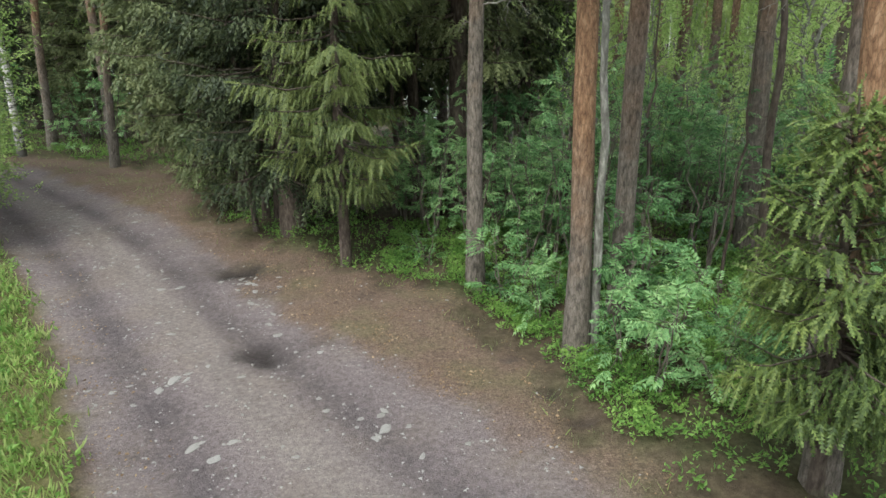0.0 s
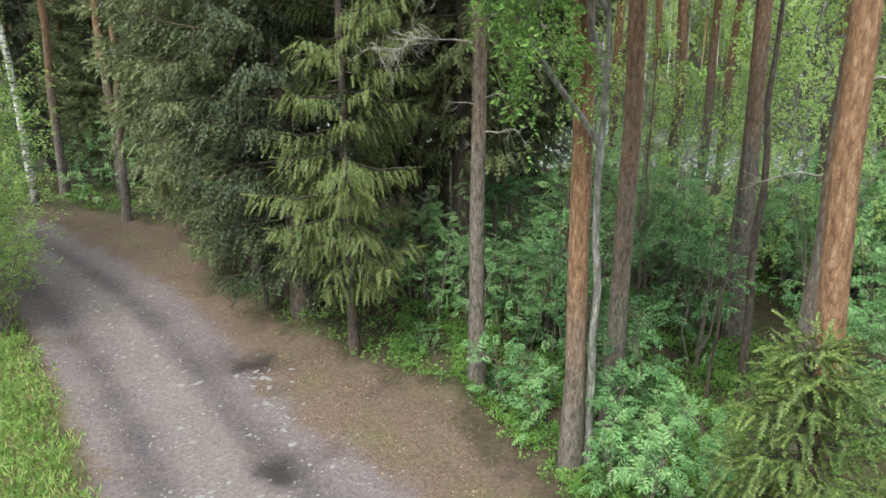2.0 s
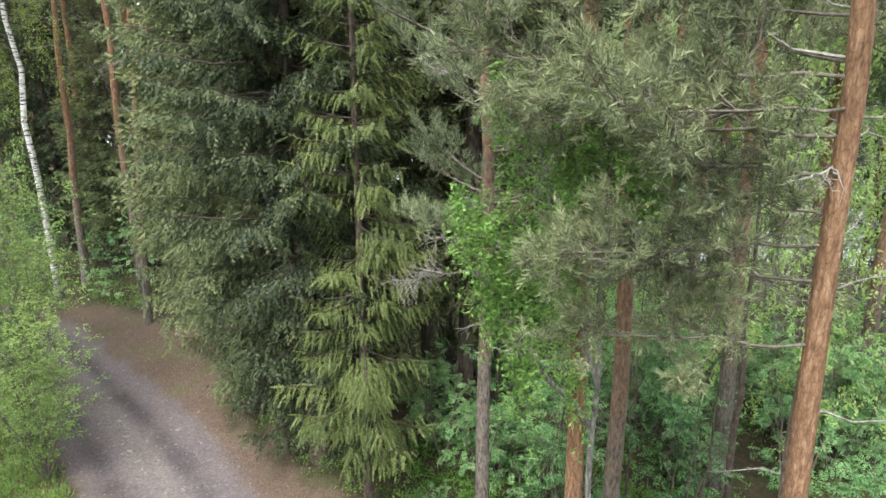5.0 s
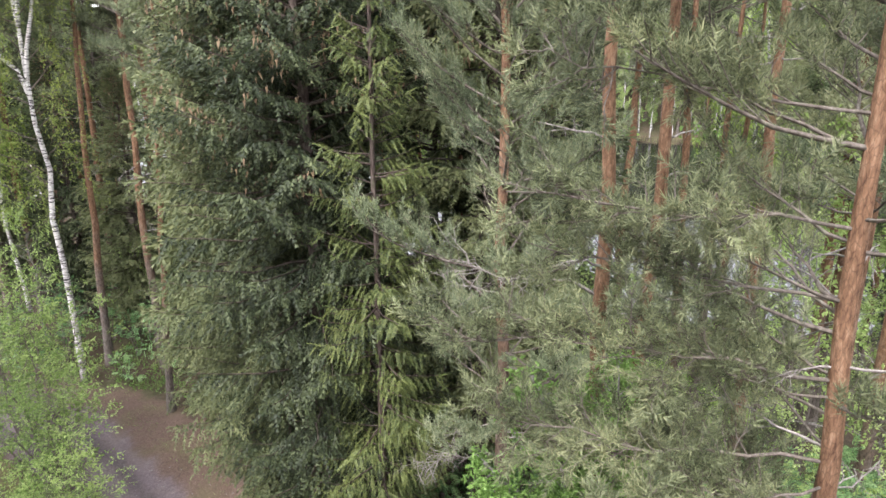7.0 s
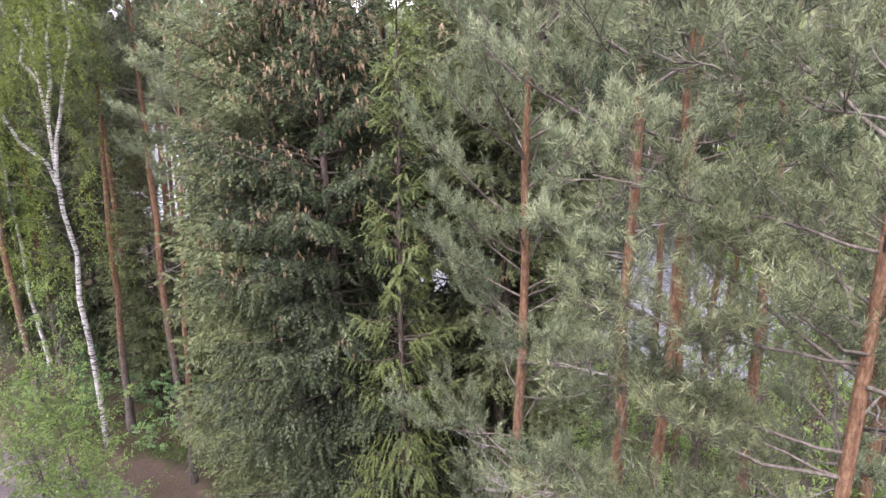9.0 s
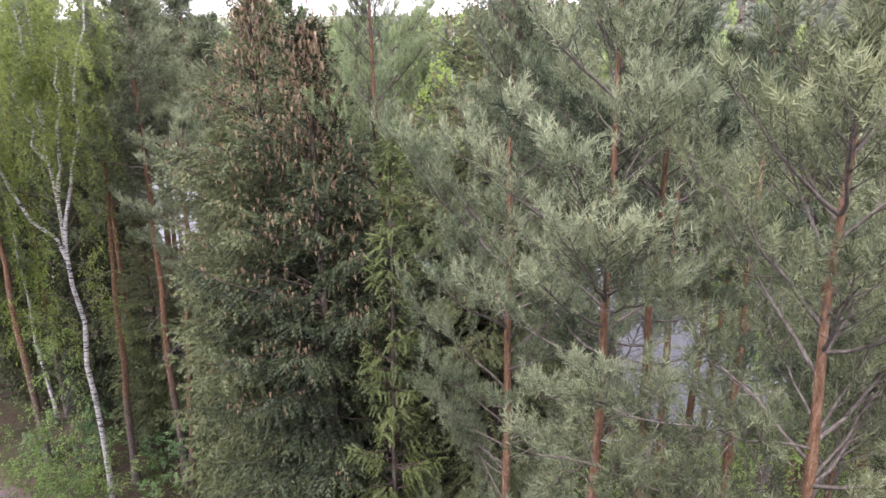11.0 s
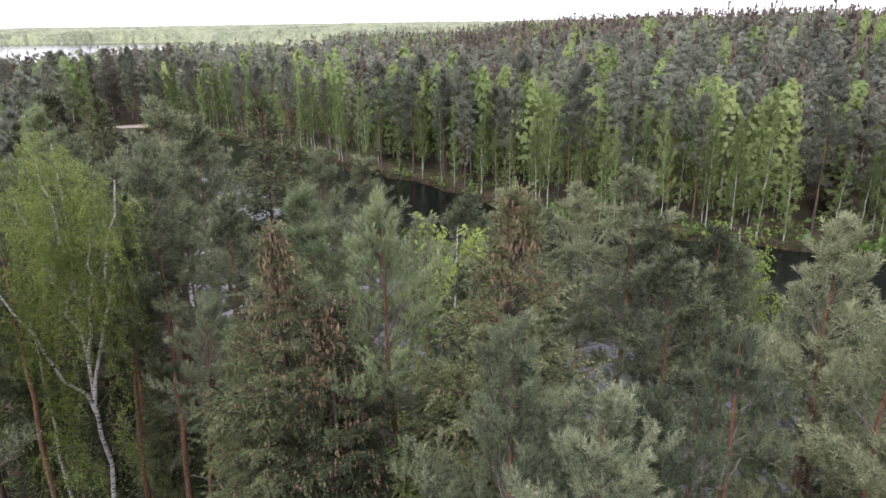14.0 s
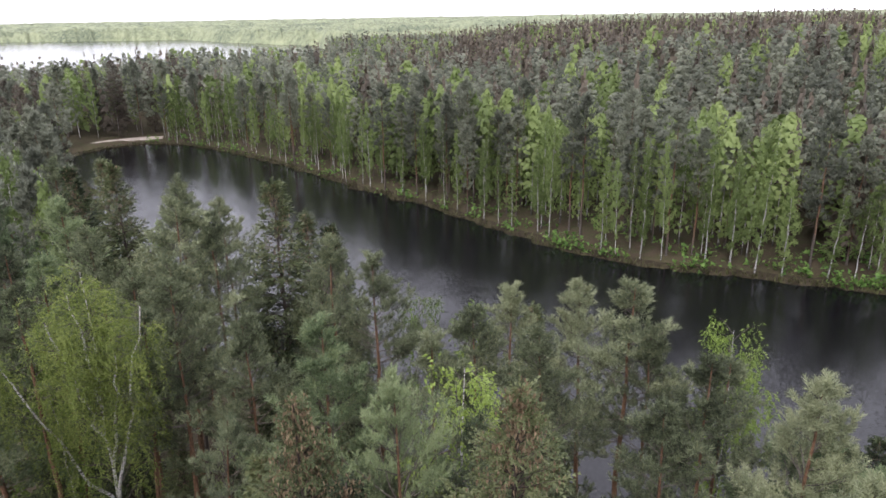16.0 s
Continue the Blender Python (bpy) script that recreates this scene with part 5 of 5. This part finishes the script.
x, y, z, rr = scatter(38000, (-7, 4.4, 3.2, 14), leaf_area, 34)
g = Geo()
k = len(x)
az = rr.uniform(0, 6.28, k)
dry = np.array([[[0, 0, 0], [0.5, 0.35, 0.08], [1, 0, 0.02]], [[0, 0, 0], [1, 0, 0.02], [0.5, -0.35, 0.1]]])
g.stamp(dry, np.stack([x, y, z + 0.004], 1), np.stack([np.cos(az), np.sin(az), az * 0 + 0.1], 1), rr.uniform(0.012, 0.045, k), rr)
M_LITTER = foliage("dry_litter", (0.1, 0.06, 0.035), (0.23, 0.16, 0.1), (0.42, 0.33, 0.24), 3.0, 0.05, 0.8)
stuff("dry_leaf_litter", g, M_LITTER, "dry brown leaves and needles beside the road", "leaf litter")

# ---- far shore ----
def shore_birch(seed, h, radius, top, low):
    """A birch seen across the lake: straight white stem, pointed crown of hanging leafy streaks."""
    rng = np.random.RandomState(seed)
    trunk, limbs, crown = Geo(), Geo(), Geo()
    p, rad = stem(h, top, 0.085, rng, 0.05)
    trunk.tube(p, rad, 5)
    ph = rng.uniform(0, 6.28, 4)
    o, a, s = [], [], []
    for i in range(26):
        f = (i + rng.uniform(0, 1)) / 26
        az = i * 2.4 + rng.uniform(-0.5, 0.5)
        wide = radius * min((f / 0.22 + 0.15) ** 0.6, 1.0, ((1.02 - f) / 0.74) ** 0.8) * rng.uniform(0.65, 1.1)
        b = on_stem(p, low + (h - 0.8 - low) * f)
        line = bow(b, (math.cos(az), math.sin(az), 0.7), wide, 3, (0, 0, 0.25), rng, 0.1)
        limbs.tube(line, (0.025, 0.018, 0.012, 0.006), 3)
        for _ in range(int(15 + 19 * wide)):
            e, w = along(line, rng.uniform(0.25, 1.0))
            for k in range(2):
                o.append(e + rng.normal(0, 0.14, 3) + np.array([0, 0, 0.1 - 0.35 * k]))
                a.append(np.array([rng.normal(0, 0.45), rng.normal(0, 0.45), -1.0]))
                s.append(rng.uniform(0.7, 1.25))
    for k in range(14):
        o.append(p[-1] + np.array([rng.normal(0, 0.1), rng.normal(0, 0.1), 0.2 - 0.12 * k]))
        a.append(np.array([rng.normal(0, 0.5), rng.normal(0, 0.5), -1.0]))
        s.append(0.8)
    crown.stamp(np.array([[[0, -0.02, 0.015], [0.11, -0.08, 0], [0.25, 0.01, 0]], [[0, 0.02, -0.015], [0.26, 0, 0.015], [0.12, 0.085, 0.015]]]), o, a, s, rng, (1, 0, 0))
    return tree("birch_tree", "slender white-stemmed birch of the lake shores and unseen shading wood", "birch tree", "birches on the far shore", 0, -300, 0, [
        ("trunk", trunk, M_BBARK, "", True), ("branchwork", limbs, M_TWIG, "", True), ("crown", crown, M_SHORE_BIRCH, "", False)])


FAR_BIRCH = [shore_birch(501, 15, 1.7, (0.5, 0), 2.2), shore_birch(502, 15, 2.1, (-0.6, -0.5), 3.0), shore_birch(503, 15, 1.5, (0.2, -0.6), 1.4), shore_birch(504, 15, 2.4, (0, -0.9), 3.6)]
FAR_PINE = [pine(0, -300, 511 + i, "grey-green pine of the lake shores and unseen shading wood", M_SHORE_PINE, group="pines on the far shore", h=16, cb=cb2, radius=rr2, r=0.14, tuft=pine_tuft(4, 0.42, 0.18, 0.3, 6), detail=0.3, sides=5, dead=0) for i, (cb2, rr2) in enumerate(((5, 1.9), (7, 1.6)))]
rr = np.random.RandomState(520)
line = SHORE[2:19]
seg = [math.dist(a, b) for a, b in zip(line[:-1], line[1:])]
d = 0.0
while d < sum(seg):
    e, i = d, 0
    while e > seg[i]:
        e -= seg[i]
        i += 1
    (ax, ay), (bx, by) = line[i], line[i + 1]
    t = e / seg[i]
    nx, ny = (by - ay) / seg[i], -(bx - ax) / seg[i]
    for row, chance in ((rr.uniform(0.8, 2.2), 0.75), (rr.uniform(3, 5.5), 0.95), (rr.uniform(6.5, 9.5), 0.5)):
        if rr.uniform() > chance:
            continue
        x, y = ax + (bx - ax) * t + nx * row + rr.normal(0, 0.5), ay + (by - ay) * t + ny * row
        if x < -69:
            continue
        if rr.uniform() < 0.86 - 0.05 * row:
            plant(FAR_BIRCH[rr.randint(4)], x, y, rr.uniform(0.62, 1.08), rr.uniform(0, 6.28), rr.uniform(0.62, 0.98), 0.1)
        else:
            plant(FAR_PINE[rr.randint(2)], x, y, rr.uniform(0.75, 1.1), rr.uniform(0, 6.28), None, 0.1)
    d += rr.uniform(2.0, 3.6)
FAR_SPRUCE = [spruce(0, -300, 531 + i, "pointed dark spruce of the lake shores and unseen shading wood", M_SHORE_SPRUCE, group="spruces by the lake", h=16, radius=rr2, r=0.14, cb=1.0, step=0.45, per=4, twig=spruce_twig(2, 0.6, 0.34, seed=5), gap=0.45, size=1.0, cones=0, sides=5) for i, rr2 in enumerate((1.7, 2.0))]
count = 0
while count < 58:
    x, y = rr.uniform(-92, -21), rr.uniform(32, 128)
    w = surface(np.array([x]), np.array([y]))[1]
    if -0.68 * y - 6 < x and w["lake"][0] < -1.5 and x < -0.49 * y + 6 and not (x > -25 and y < 47):
        kind = rr.choice(["p", "b", "s", "b", "p"])
        stock = {"p": FAR_PINE, "s": FAR_SPRUCE, "b": FAR_BIRCH}[kind]
        h = rr.uniform(13.5, 17.5)
        plant(stock[rr.randint(len(stock))], x, y, h / (15 if kind == "b" else 16), rr.uniform(0, 6.28), rr.uniform(0.9, 1.1))
        count += 1
# mixed trees behind the sandy head of the lake
for i in range(26):
    x, y = -97 + 1.25 * i + rr.normal(0, 0.8), 160 + 7 * (i % 3) + rr.normal(0, 1.5) - 0.12 * abs(i - 18)
    w = surface(np.array([x]), np.array([y]))[1]
    if w["lake"][0] < -2:
        kind = "bbps"[i % 4]
        stock = {"p": FAR_PINE, "s": FAR_SPRUCE, "b": FAR_BIRCH}[kind]
        plant(stock[i % len(stock)], x, y, rr.uniform(0.85, 1.1), rr.uniform(0, 6.28), rr.uniform(1.0, 1.25))
# unseen trees added behind and beside the road to shade the ground
count = 0
while count < 62:
    x, y = rr.uniform(-24, 22), rr.uniform(-24, 6)
    w = surface(np.array([x]), np.array([y]))[1]
    clear = (w["left"][0] > 2.0 and y < -4) or w["left"][0] > 7 or w["verge"][0] < -0.8
    if clear and math.hypot(x, y) > 5.5 and not (abs(x) < 0.95 * y + 2.5 and y > 0):
        kind = rr.choice(["p", "p", "s", "b"])
        stock = {"p": FAR_PINE, "s": FAR_SPRUCE, "b": FAR_BIRCH}[kind]
        plant(stock[rr.randint(len(stock))], x, y, rr.uniform(0.9, 1.15), rr.uniform(0, 6.28), rr.uniform(1.1, 1.4))
        count += 1
drop_stock(FAR_BIRCH + FAR_PINE + FAR_SPRUCE)


M_SEDGE = foliage("bank_sedge", (0.028, 0.026, 0.013), (0.055, 0.056, 0.024), (0.105, 0.11, 0.045), 0.5, 0.2)


def bank():
    """Grassy edge of the lake, a strip along the shore with tussocks."""
    ring = SHORE
    pts = []
    for (ax, ay), (bx, by) in zip(ring, ring[1:]):
        n = max(1, int(math.dist((ax, ay), (bx, by)) / 0.8))
        for i in range(n):
            pts.append((ax + (bx - ax) * i / n, ay + (by - ay) * i / n))
    p = np.array(pts)
    tang = unit(np.gradient(p, axis=0))
    nrm = np.stack([tang[:, 1], -tang[:, 0]], 1)
    wob = 0.5 * waves(p[:, 0], p[:, 1], 41, 4) + 0.25 * waves(p[:, 0], p[:, 1], 42, 1.3)
    rows = []
    for off, zz in ((-0.6, -1.35), (-0.15, -1.17), (0.25, -1.04), (0.7, -0.97), (1.4, -0.95), (2.2, -1.15)):
        q = p + nrm * (off + wob * (1 if off < 2 else 0.4))[:, None]
        rows.append(np.concatenate([q, (zz + 0.06 * waves(q[:, 0], q[:, 1], 43, 0.9))[:, None]], 1))
    v = np.concatenate(rows)
    n = len(p)
    i, j = np.meshgrid(np.arange(n - 1), np.arange(len(rows) - 1))
    g = Geo()
    g.add(v, q=np.stack([j * n + i, j * n + i + 1, (j + 1) * n + i + 1, (j + 1) * n + i], -1).reshape(-1, 4))
    k = Nodes("bank_turf", 0.95, 0.1)
    nn = k.noise(k.coord(), 1.3, 6, 0.7)
    k.base(k.ramp(nn, [(0.3, (0.022, 0.017, 0.013)), (0.52, (0.042, 0.034, 0.022)), (0.75, (0.085, 0.082, 0.036))]))
    k.bump(nn, 1.0, 0.1)
    tagged(new("bank", g.mesh("bank", k.mat, True)), "low grassy lake bank with bare soil", "lake bank", kind="structure")
    # tussocks along the edge
    rr = np.random.RandomState(44)
    t = Geo()
    m = rr.randint(0, n, 9000)
    off = np.abs(rr.normal(0, 0.5, len(m))) - 0.3
    q = p[m] + nrm[m] * (off + wob[m])[:, None] + rr.normal(0, 0.3, (len(m), 2))
    t.stamp(np.array([[[0, -0.09, 0], [0, 0.09, 0], [0.45, 0, 0]]]), np.concatenate([q, np.full((len(m), 1), -1.1)], 1), np.stack([rr.normal(0, 0.4, len(m)), rr.normal(0, 0.4, len(m)), np.ones(len(m))], 1), rr.uniform(0.5, 1.6, len(m)), rr, (1, 0, 0))
    stuff("bank_grass", t, M_SEDGE, "grass tussocks along the lake bank", "grass")


bank()


def beach():
    """A narrow sandy track at the head of the lake."""
    way = np.array([(-89.71, 147.53), (-85.78, 150.50), (-80.83, 154.17), (-76.40, 157.01), (-71.98, 158.94), (-67.06, 160.26)])
    way = np.concatenate([[a + (b - a) * k / 6 for k in range(6)] for a, b in zip(way[:-1], way[1:])])
    side = unit(np.gradient(way, axis=0))[:, ::-1] * [-1, 1]
    g = Geo()
    wide = 1.0 + 0.45 * waves(way[:, 0], way[:, 1], 45, 5)
    n = len(way)
    rows = [np.concatenate([way + side * (wide * f)[:, None], np.full((n, 1), zz)], 1) for f, zz in ((-1.3, -1.3), (-0.8, -0.42), (0.8, -0.36), (1.3, -1.2))]
    i, j = np.meshgrid(np.arange(n - 1), np.arange(3))
    g.add(np.concatenate(rows), q=np.stack([j * n + i, j * n + i + 1, (j + 1) * n + i + 1, (j + 1) * n + i], -1).reshape(-1, 4))
    k = Nodes("pale_sand", 0.95, 0.1)
    nn = k.noise(k.coord(), 1.6, 5, 0.7)
    k.base(k.ramp(nn, [(0.3, (0.2, 0.165, 0.135)), (0.55, (0.33, 0.29, 0.25)), (0.75, (0.42, 0.38, 0.34))]))
    k.bump(nn, 0.6, 0.05)
    tagged(new("beach", g.mesh("beach", k.mat, True)), "narrow pale sandy track at the head of the lake", "beach", kind="structure")


beach()


def shore_shrubs():
    """Low bushes under the trees of the far bank."""
    rr = np.random.RandomState(46)
    n = 1500
    i = rr.randint(0, len(line) - 1, n)
    t = rr.uniform(0, 1, n)
    a, b = np.array(line)[i], np.array(line)[i + 1]
    d = unit(b - a)
    q = a + (b - a) * t[:, None] + np.stack([d[:, 1], -d[:, 0]], 1) * (0.4 + 9 * rr.uniform(0, 1, n) ** 2)[:, None]
    z, w = surface(q[:, 0], q[:, 1])
    dens = waves(q[:, 0], q[:, 1], 47, 5)
    ok = (dens > 0.2) & (q[:, 0] > -70)
    q, z, dens = q[ok], z[ok], dens[ok]
    k = len(q)
    g = Geo()
    for _ in range(5):
        o = np.concatenate([q + rr.normal(0, 0.5, (k, 2)), (z + rr.uniform(0.05, 1.0, k) * (0.8 + 0.9 * np.clip(dens, 0, 1)))[:, None]], 1)
        g.stamp(np.array([[[-0.16, -0.16, 0], [0.2, 0, 0.06], [-0.1, 0.2, -0.05]]]), o, rr.normal(0, 1, (k, 3)), rr.uniform(0.7, 1.6, k), rr)
    stuff("shore_bushes", g, M_BERRY, "low green bushes under the birches of the far bank", "bushes")


shore_shrubs()


# ---- the great woods behind the lake ----
def far_spruce(n, seed):
    rr = np.random.RandomState(seed)
    z = 1 - np.sqrt(rr.uniform(0.0, 1, n))
    out = []
    for f in z:
        az, r0 = rr.uniform(0, 6.28), 0.115 * (1 - f) ** 0.8 + 0.004
        c = Vector((math.cos(az), math.sin(az), 0))
        s = Vector((-c.y, c.x, 0)) * (0.035 + 0.03 * (1 - f)) * (60 / n) ** 0.4
        h = 0.1 + 0.9 * f
        out.append([c * r0 * 0.15 - s * 0.4 + Vector((0, 0, h + 0.035)), c * r0 * 0.15 + s + Vector((0, 0, h + 0.03)), c * r0 * rr.uniform(0.8, 1.25) + Vector((0, 0, h - 0.03))])
    out.append([Vector((-0.012, 0, 0.9)), Vector((0.012, 0, 0.9)), Vector((0, 0, 1.02))])
    return np.array([[list(p) for p in t] for t in out])


def far_pine(n, seed, big):
    """A far pine crown: lumpy pads of needles whose facets lie along the pads."""
    rr = np.random.RandomState(seed)
    pads = []
    for i in range(20):
        f = (i + rr.uniform(0, 1)) / 20
        az = i * 2.4 + rr.uniform(-0.5, 0.5)
        r0 = min(0.075, 0.3 * (1 - f) + 0.004) * rr.uniform(0.5, 1.15)
        pads.append((Vector((math.cos(az) * r0, math.sin(az) * r0, 0.3 + 0.66 * f)), 0.022 + 0.03 * (1 - f)))
    out = []
    for i in range(n):
        c, s = pads[i % 20]
        d = Vector((rr.normal(), rr.normal(), rr.normal() + 0.35)).normalized()
        p = c + Vector((d.x * s, d.y * s, d.z * s * 0.75)) * rr.uniform(0.75, 1.1)
        a = d.cross(Vector((rr.normal(), rr.normal(), rr.normal()))).normalized()
        b = d.cross(a) + d * rr.normal(0, 0.35)
        out.append([p - a * big, p + a * big, p + b * big * 1.5])
    return np.array([[list(p) for p in t] for t in out])


def far_birch(n, seed, big):
    """A far birch crown: a narrow egg of hanging leafy streaks."""
    rr = np.random.RandomState(seed)
    ph = rr.uniform(0, 6.28, 4)
    out = []
    for i in range(n):
        f = rr.uniform(0, 1) ** 0.85
        az = rr.uniform(0, 6.28)
        lump = 1 + 0.3 * math.sin(3 * az + ph[0] + 9 * f) + 0.25 * math.sin(14 * f + ph[1])
        r0 = 0.1 * math.sin(math.pi * (0.08 + 0.92 * f) ** 0.8) ** 0.7 * lump * rr.uniform(0.45, 1.05)
        c = Vector((math.cos(az), math.sin(az), 0))
        p = c * r0 + Vector((0, 0, 0.12 + 0.88 * f))
        a = Vector((-c.y, c.x, rr.normal() * 0.3)).normalized() * big * 0.7
        out.append([p - a, p + a, p + c * big * rr.uniform(0.1, 0.7) + Vector((rr.normal() * 0.2, rr.normal() * 0.2, -1.6)) * big])
    return np.array([[list(p) for p in t] for t in out])


def far_woods():
    rr = np.random.RandomState(600)
    xs, ys = [], []
    n = 90000
    y = np.sqrt(rr.uniform(50 ** 2, 440 ** 2, n))
    x = rr.uniform(-0.86, 0.86, n) * y + rr.normal(0, 3, n)
    z, w = surface(x, y)
    keep = (w["lake"] < -5.5) & (w["far"] < -8) & (y > 67 - 0.42 * x) & (w["sand"] < 0.05) & (np.hypot((x + 77.9) * 0.6, (y - 155.8) * 1.5) > 5)
    keep &= ~((x < -0.45 * y) & (y < 128))
    dens = np.where(y < 140, 1.0, 0.5)
    keep &= rr.uniform(0, 1, n) < dens * 0.6
    x, y, z, lake = x[keep], y[keep], z[keep], w["lake"][keep]
    # thin out to a least spacing
    cell = {}
    ok = np.zeros(len(x), bool)
    for i in range(len(x)):
        s = 3.6 if y[i] < 140 else 4.6
        kx, ky = int(x[i] // s), int(y[i] // s)
        if (kx, ky, s) in cell:
            continue
        cell[(kx, ky, s)] = 1
        ok[i] = True
    x, y, z, lake = x[ok], y[ok], z[ok], lake[ok]
    mix = waves(x, y, 601, 45) * 0.3 + waves(x, y, 602, 12) * 0.25 + rr.normal(0, 0.32, len(x))
    edge = smooth(30 + lake, 0, 24)
    back = smooth(y + 0.25 * x, 120, 260) * smooth(x, -60, 40)
    kind = np.where(mix + 0.4 * edge > 0.46, 2, np.where(mix - 0.85 * back < -0.42, 1, 0))
    h = rr.uniform(11.5, 15.5, len(x)) + 2.0 * (kind == 1) * rr.uniform(0, 1.6, len(x)) + 2.0 * smooth(x, -60, 60) * smooth(y, 70, 160)
    near = y < 140
    tp = {}
    for lod, (a, b) in enumerate(((400, 220), (96, 60))):
        f = (1.0, 1.8)[lod]
        tp[0, lod] = [far_pine(a, 610 + i, 0.017 * f) for i in range(6)]
        tp[1, lod] = [far_spruce(b, 620 + i) for i in range(4)]
        tp[2, lod] = [far_birch(a, 630 + i, 0.02 * f) for i in range(6)]
    tri = np.array([[[0, -0.008, 0], [0, 0.008, 0], [0.75, 0, 0]], [[0, 0, -0.008], [0, 0, 0.008], [0.75, 0, 0]]])
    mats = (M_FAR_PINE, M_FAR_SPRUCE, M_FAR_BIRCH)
    names = (("pine_woods", "grey-green pine woods behind the lake"), ("spruce_woods", "dark pointed spruces in the far woods"), ("birch_woods", "light green birches in the far woods"))
    stems = (Geo(), Geo(), Geo())
    for s in range(3):
        g = Geo()
        tones, norms = [], []
        for lod in (0, 1):
            for v, t in enumerate(tp[s, lod]):
                m = (kind == s) & (near == (lod == 0)) & ((np.arange(len(x)) % len(tp[s, lod])) == v)
                k = int(m.sum())
                if not k:
                    continue
                az = rr.uniform(0, 6.28, k)
                side = np.stack([np.cos(az), np.sin(az), az * 0], 1)
                wd = rr.uniform(1.0, 1.4, k) if s < 2 else rr.uniform(1.0, 2.2, k)
                # upright copies: turn about z, own width
                c, sn = np.cos(az), np.sin(az)
                tt = t.reshape(-1, 3)
                vx = (tt[None, :, 0] * c[:, None] - tt[None, :, 1] * sn[:, None]) * (h[m] * wd)[:, None] + x[m][:, None]
                vy = (tt[None, :, 0] * sn[:, None] + tt[None, :, 1] * c[:, None]) * (h[m] * wd)[:, None] + y[m][:, None]
                vz = tt[None, :, 2] * h[m][:, None] + z[m][:, None]
                vv = np.stack([vx, vy, vz], -1).reshape(-1, 3)
                tones.append(np.repeat(rr.uniform(0.0, 1, k), len(tt)))
                ox, oy = vx - x[m][:, None], vy - y[m][:, None]
                out = unit(np.stack([ox, oy, 0.06 * h[m][:, None] + 0.12 * (vz - z[m][:, None] - 0.5 * h[m][:, None])], -1).reshape(-1, 3))
                e1, e2 = vv[1::3] - vv[::3], vv[2::3] - vv[::3]
                fn = np.repeat(unit(np.cross(e1, e2)), 3, 0)
                turned = np.where((fn * out).sum(1)[::3] < 0)[0]
                fn[np.repeat(turned * 3, 3) + np.tile([0, 1, 2], len(turned))] *= -1
                swap = vv[turned * 3 + 1].copy()
                vv[turned * 3 + 1] = vv[turned * 3 + 2]
                vv[turned * 3 + 2] = swap
                norms.append(unit(0.5 * out + 0.5 * fn))
                g.add(vv, t=np.arange(len(vv)).reshape(-1, 3))
                if lod == 0:
                    stems[s].stamp(tri, np.stack([x[m], y[m], z[m] - 0.2], 1), np.repeat([[0.0, 0, 1]], k, 0), h[m], rr, (1, 0, 0))
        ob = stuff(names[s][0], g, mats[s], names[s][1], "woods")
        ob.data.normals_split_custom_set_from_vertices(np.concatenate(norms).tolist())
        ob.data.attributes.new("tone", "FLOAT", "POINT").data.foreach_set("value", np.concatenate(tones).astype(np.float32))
    for s, mt in enumerate((M_PBARK, M_SBARK, M_BBARK)):
        stuff(("pine_trunks", "spruce_trunks", "birch_trunks")[s], stems[s], mt, ("brown pine trunks", "dark spruce trunks", "white birch trunks")[s] + " in the far woods", "trunks")
    return len(x)


FAR_COUNT = far_woods()


def canopy():
    """Tree tops of the woods beyond, out to the horizon: a rough sheet of crowns."""
    rr = np.random.RandomState(700)
    rad = 415 * 1.02 ** np.arange(124)
    ang = np.linspace(-0.72, 0.72, 430)
    R, A = np.meshgrid(rad, ang, indexing="ij")
    R = R * (1 + rr.uniform(-0.006, 0.006, R.shape))
    A = A + rr.uniform(-0.0011, 0.0011, A.shape)
    x, y = R * np.sin(A), R * np.cos(A)
    _, w = surface(x.ravel(), y.ravel())
    far = w["far"].reshape(x.shape)
    top = 9 + rr.uniform(0, 6.5, x.shape) + 2.5 * waves(x, y, 701, 90) + 3.0 * waves(x, y, 702, 700) * smooth(R, 700, 2500)
    top = top * smooth(-far, 2, 12) - 6 * smooth(far, -6, 2)
    top = top - 12 * (R < 425)
    n, m = x.shape
    i, j = np.meshgrid(np.arange(m - 1), np.arange(n - 1))
    g = Geo()
    g.add(np.stack([x.ravel(), y.ravel(), top.ravel()], 1), q=np.stack([j * m + i, j * m + i + 1, (j + 1) * m + i + 1, (j + 1) * m + i], -1).reshape(-1, 4))
    k = Nodes("hazed_far_canopy", 0.9, 0.1)
    a, b = k.noise(k.coord(), 0.012, 4, 0.6), k.noise(k.coord(), 0.16, 5, 0.7)
    # greyed, lightened greens: haze over the distance is painted into the colour
    c1 = k.ramp(b, [(0.35, (0.075, 0.09, 0.065)), (0.5, (0.15, 0.175, 0.115)), (0.7, (0.25, 0.28, 0.16))])
    c2 = k.ramp(b, [(0.3, (0.17, 0.195, 0.115)), (0.7, (0.33, 0.36, 0.22))])
    k.base(k.mix(k.ramp(a, [(0.4, gray(0.0)), (0.6, gray(1.0))]), c1, c2))
    stuff("distant_woods", g, k.mat, "distant mixed woods with painted-in haze reaching the horizon", "woods")


canopy()
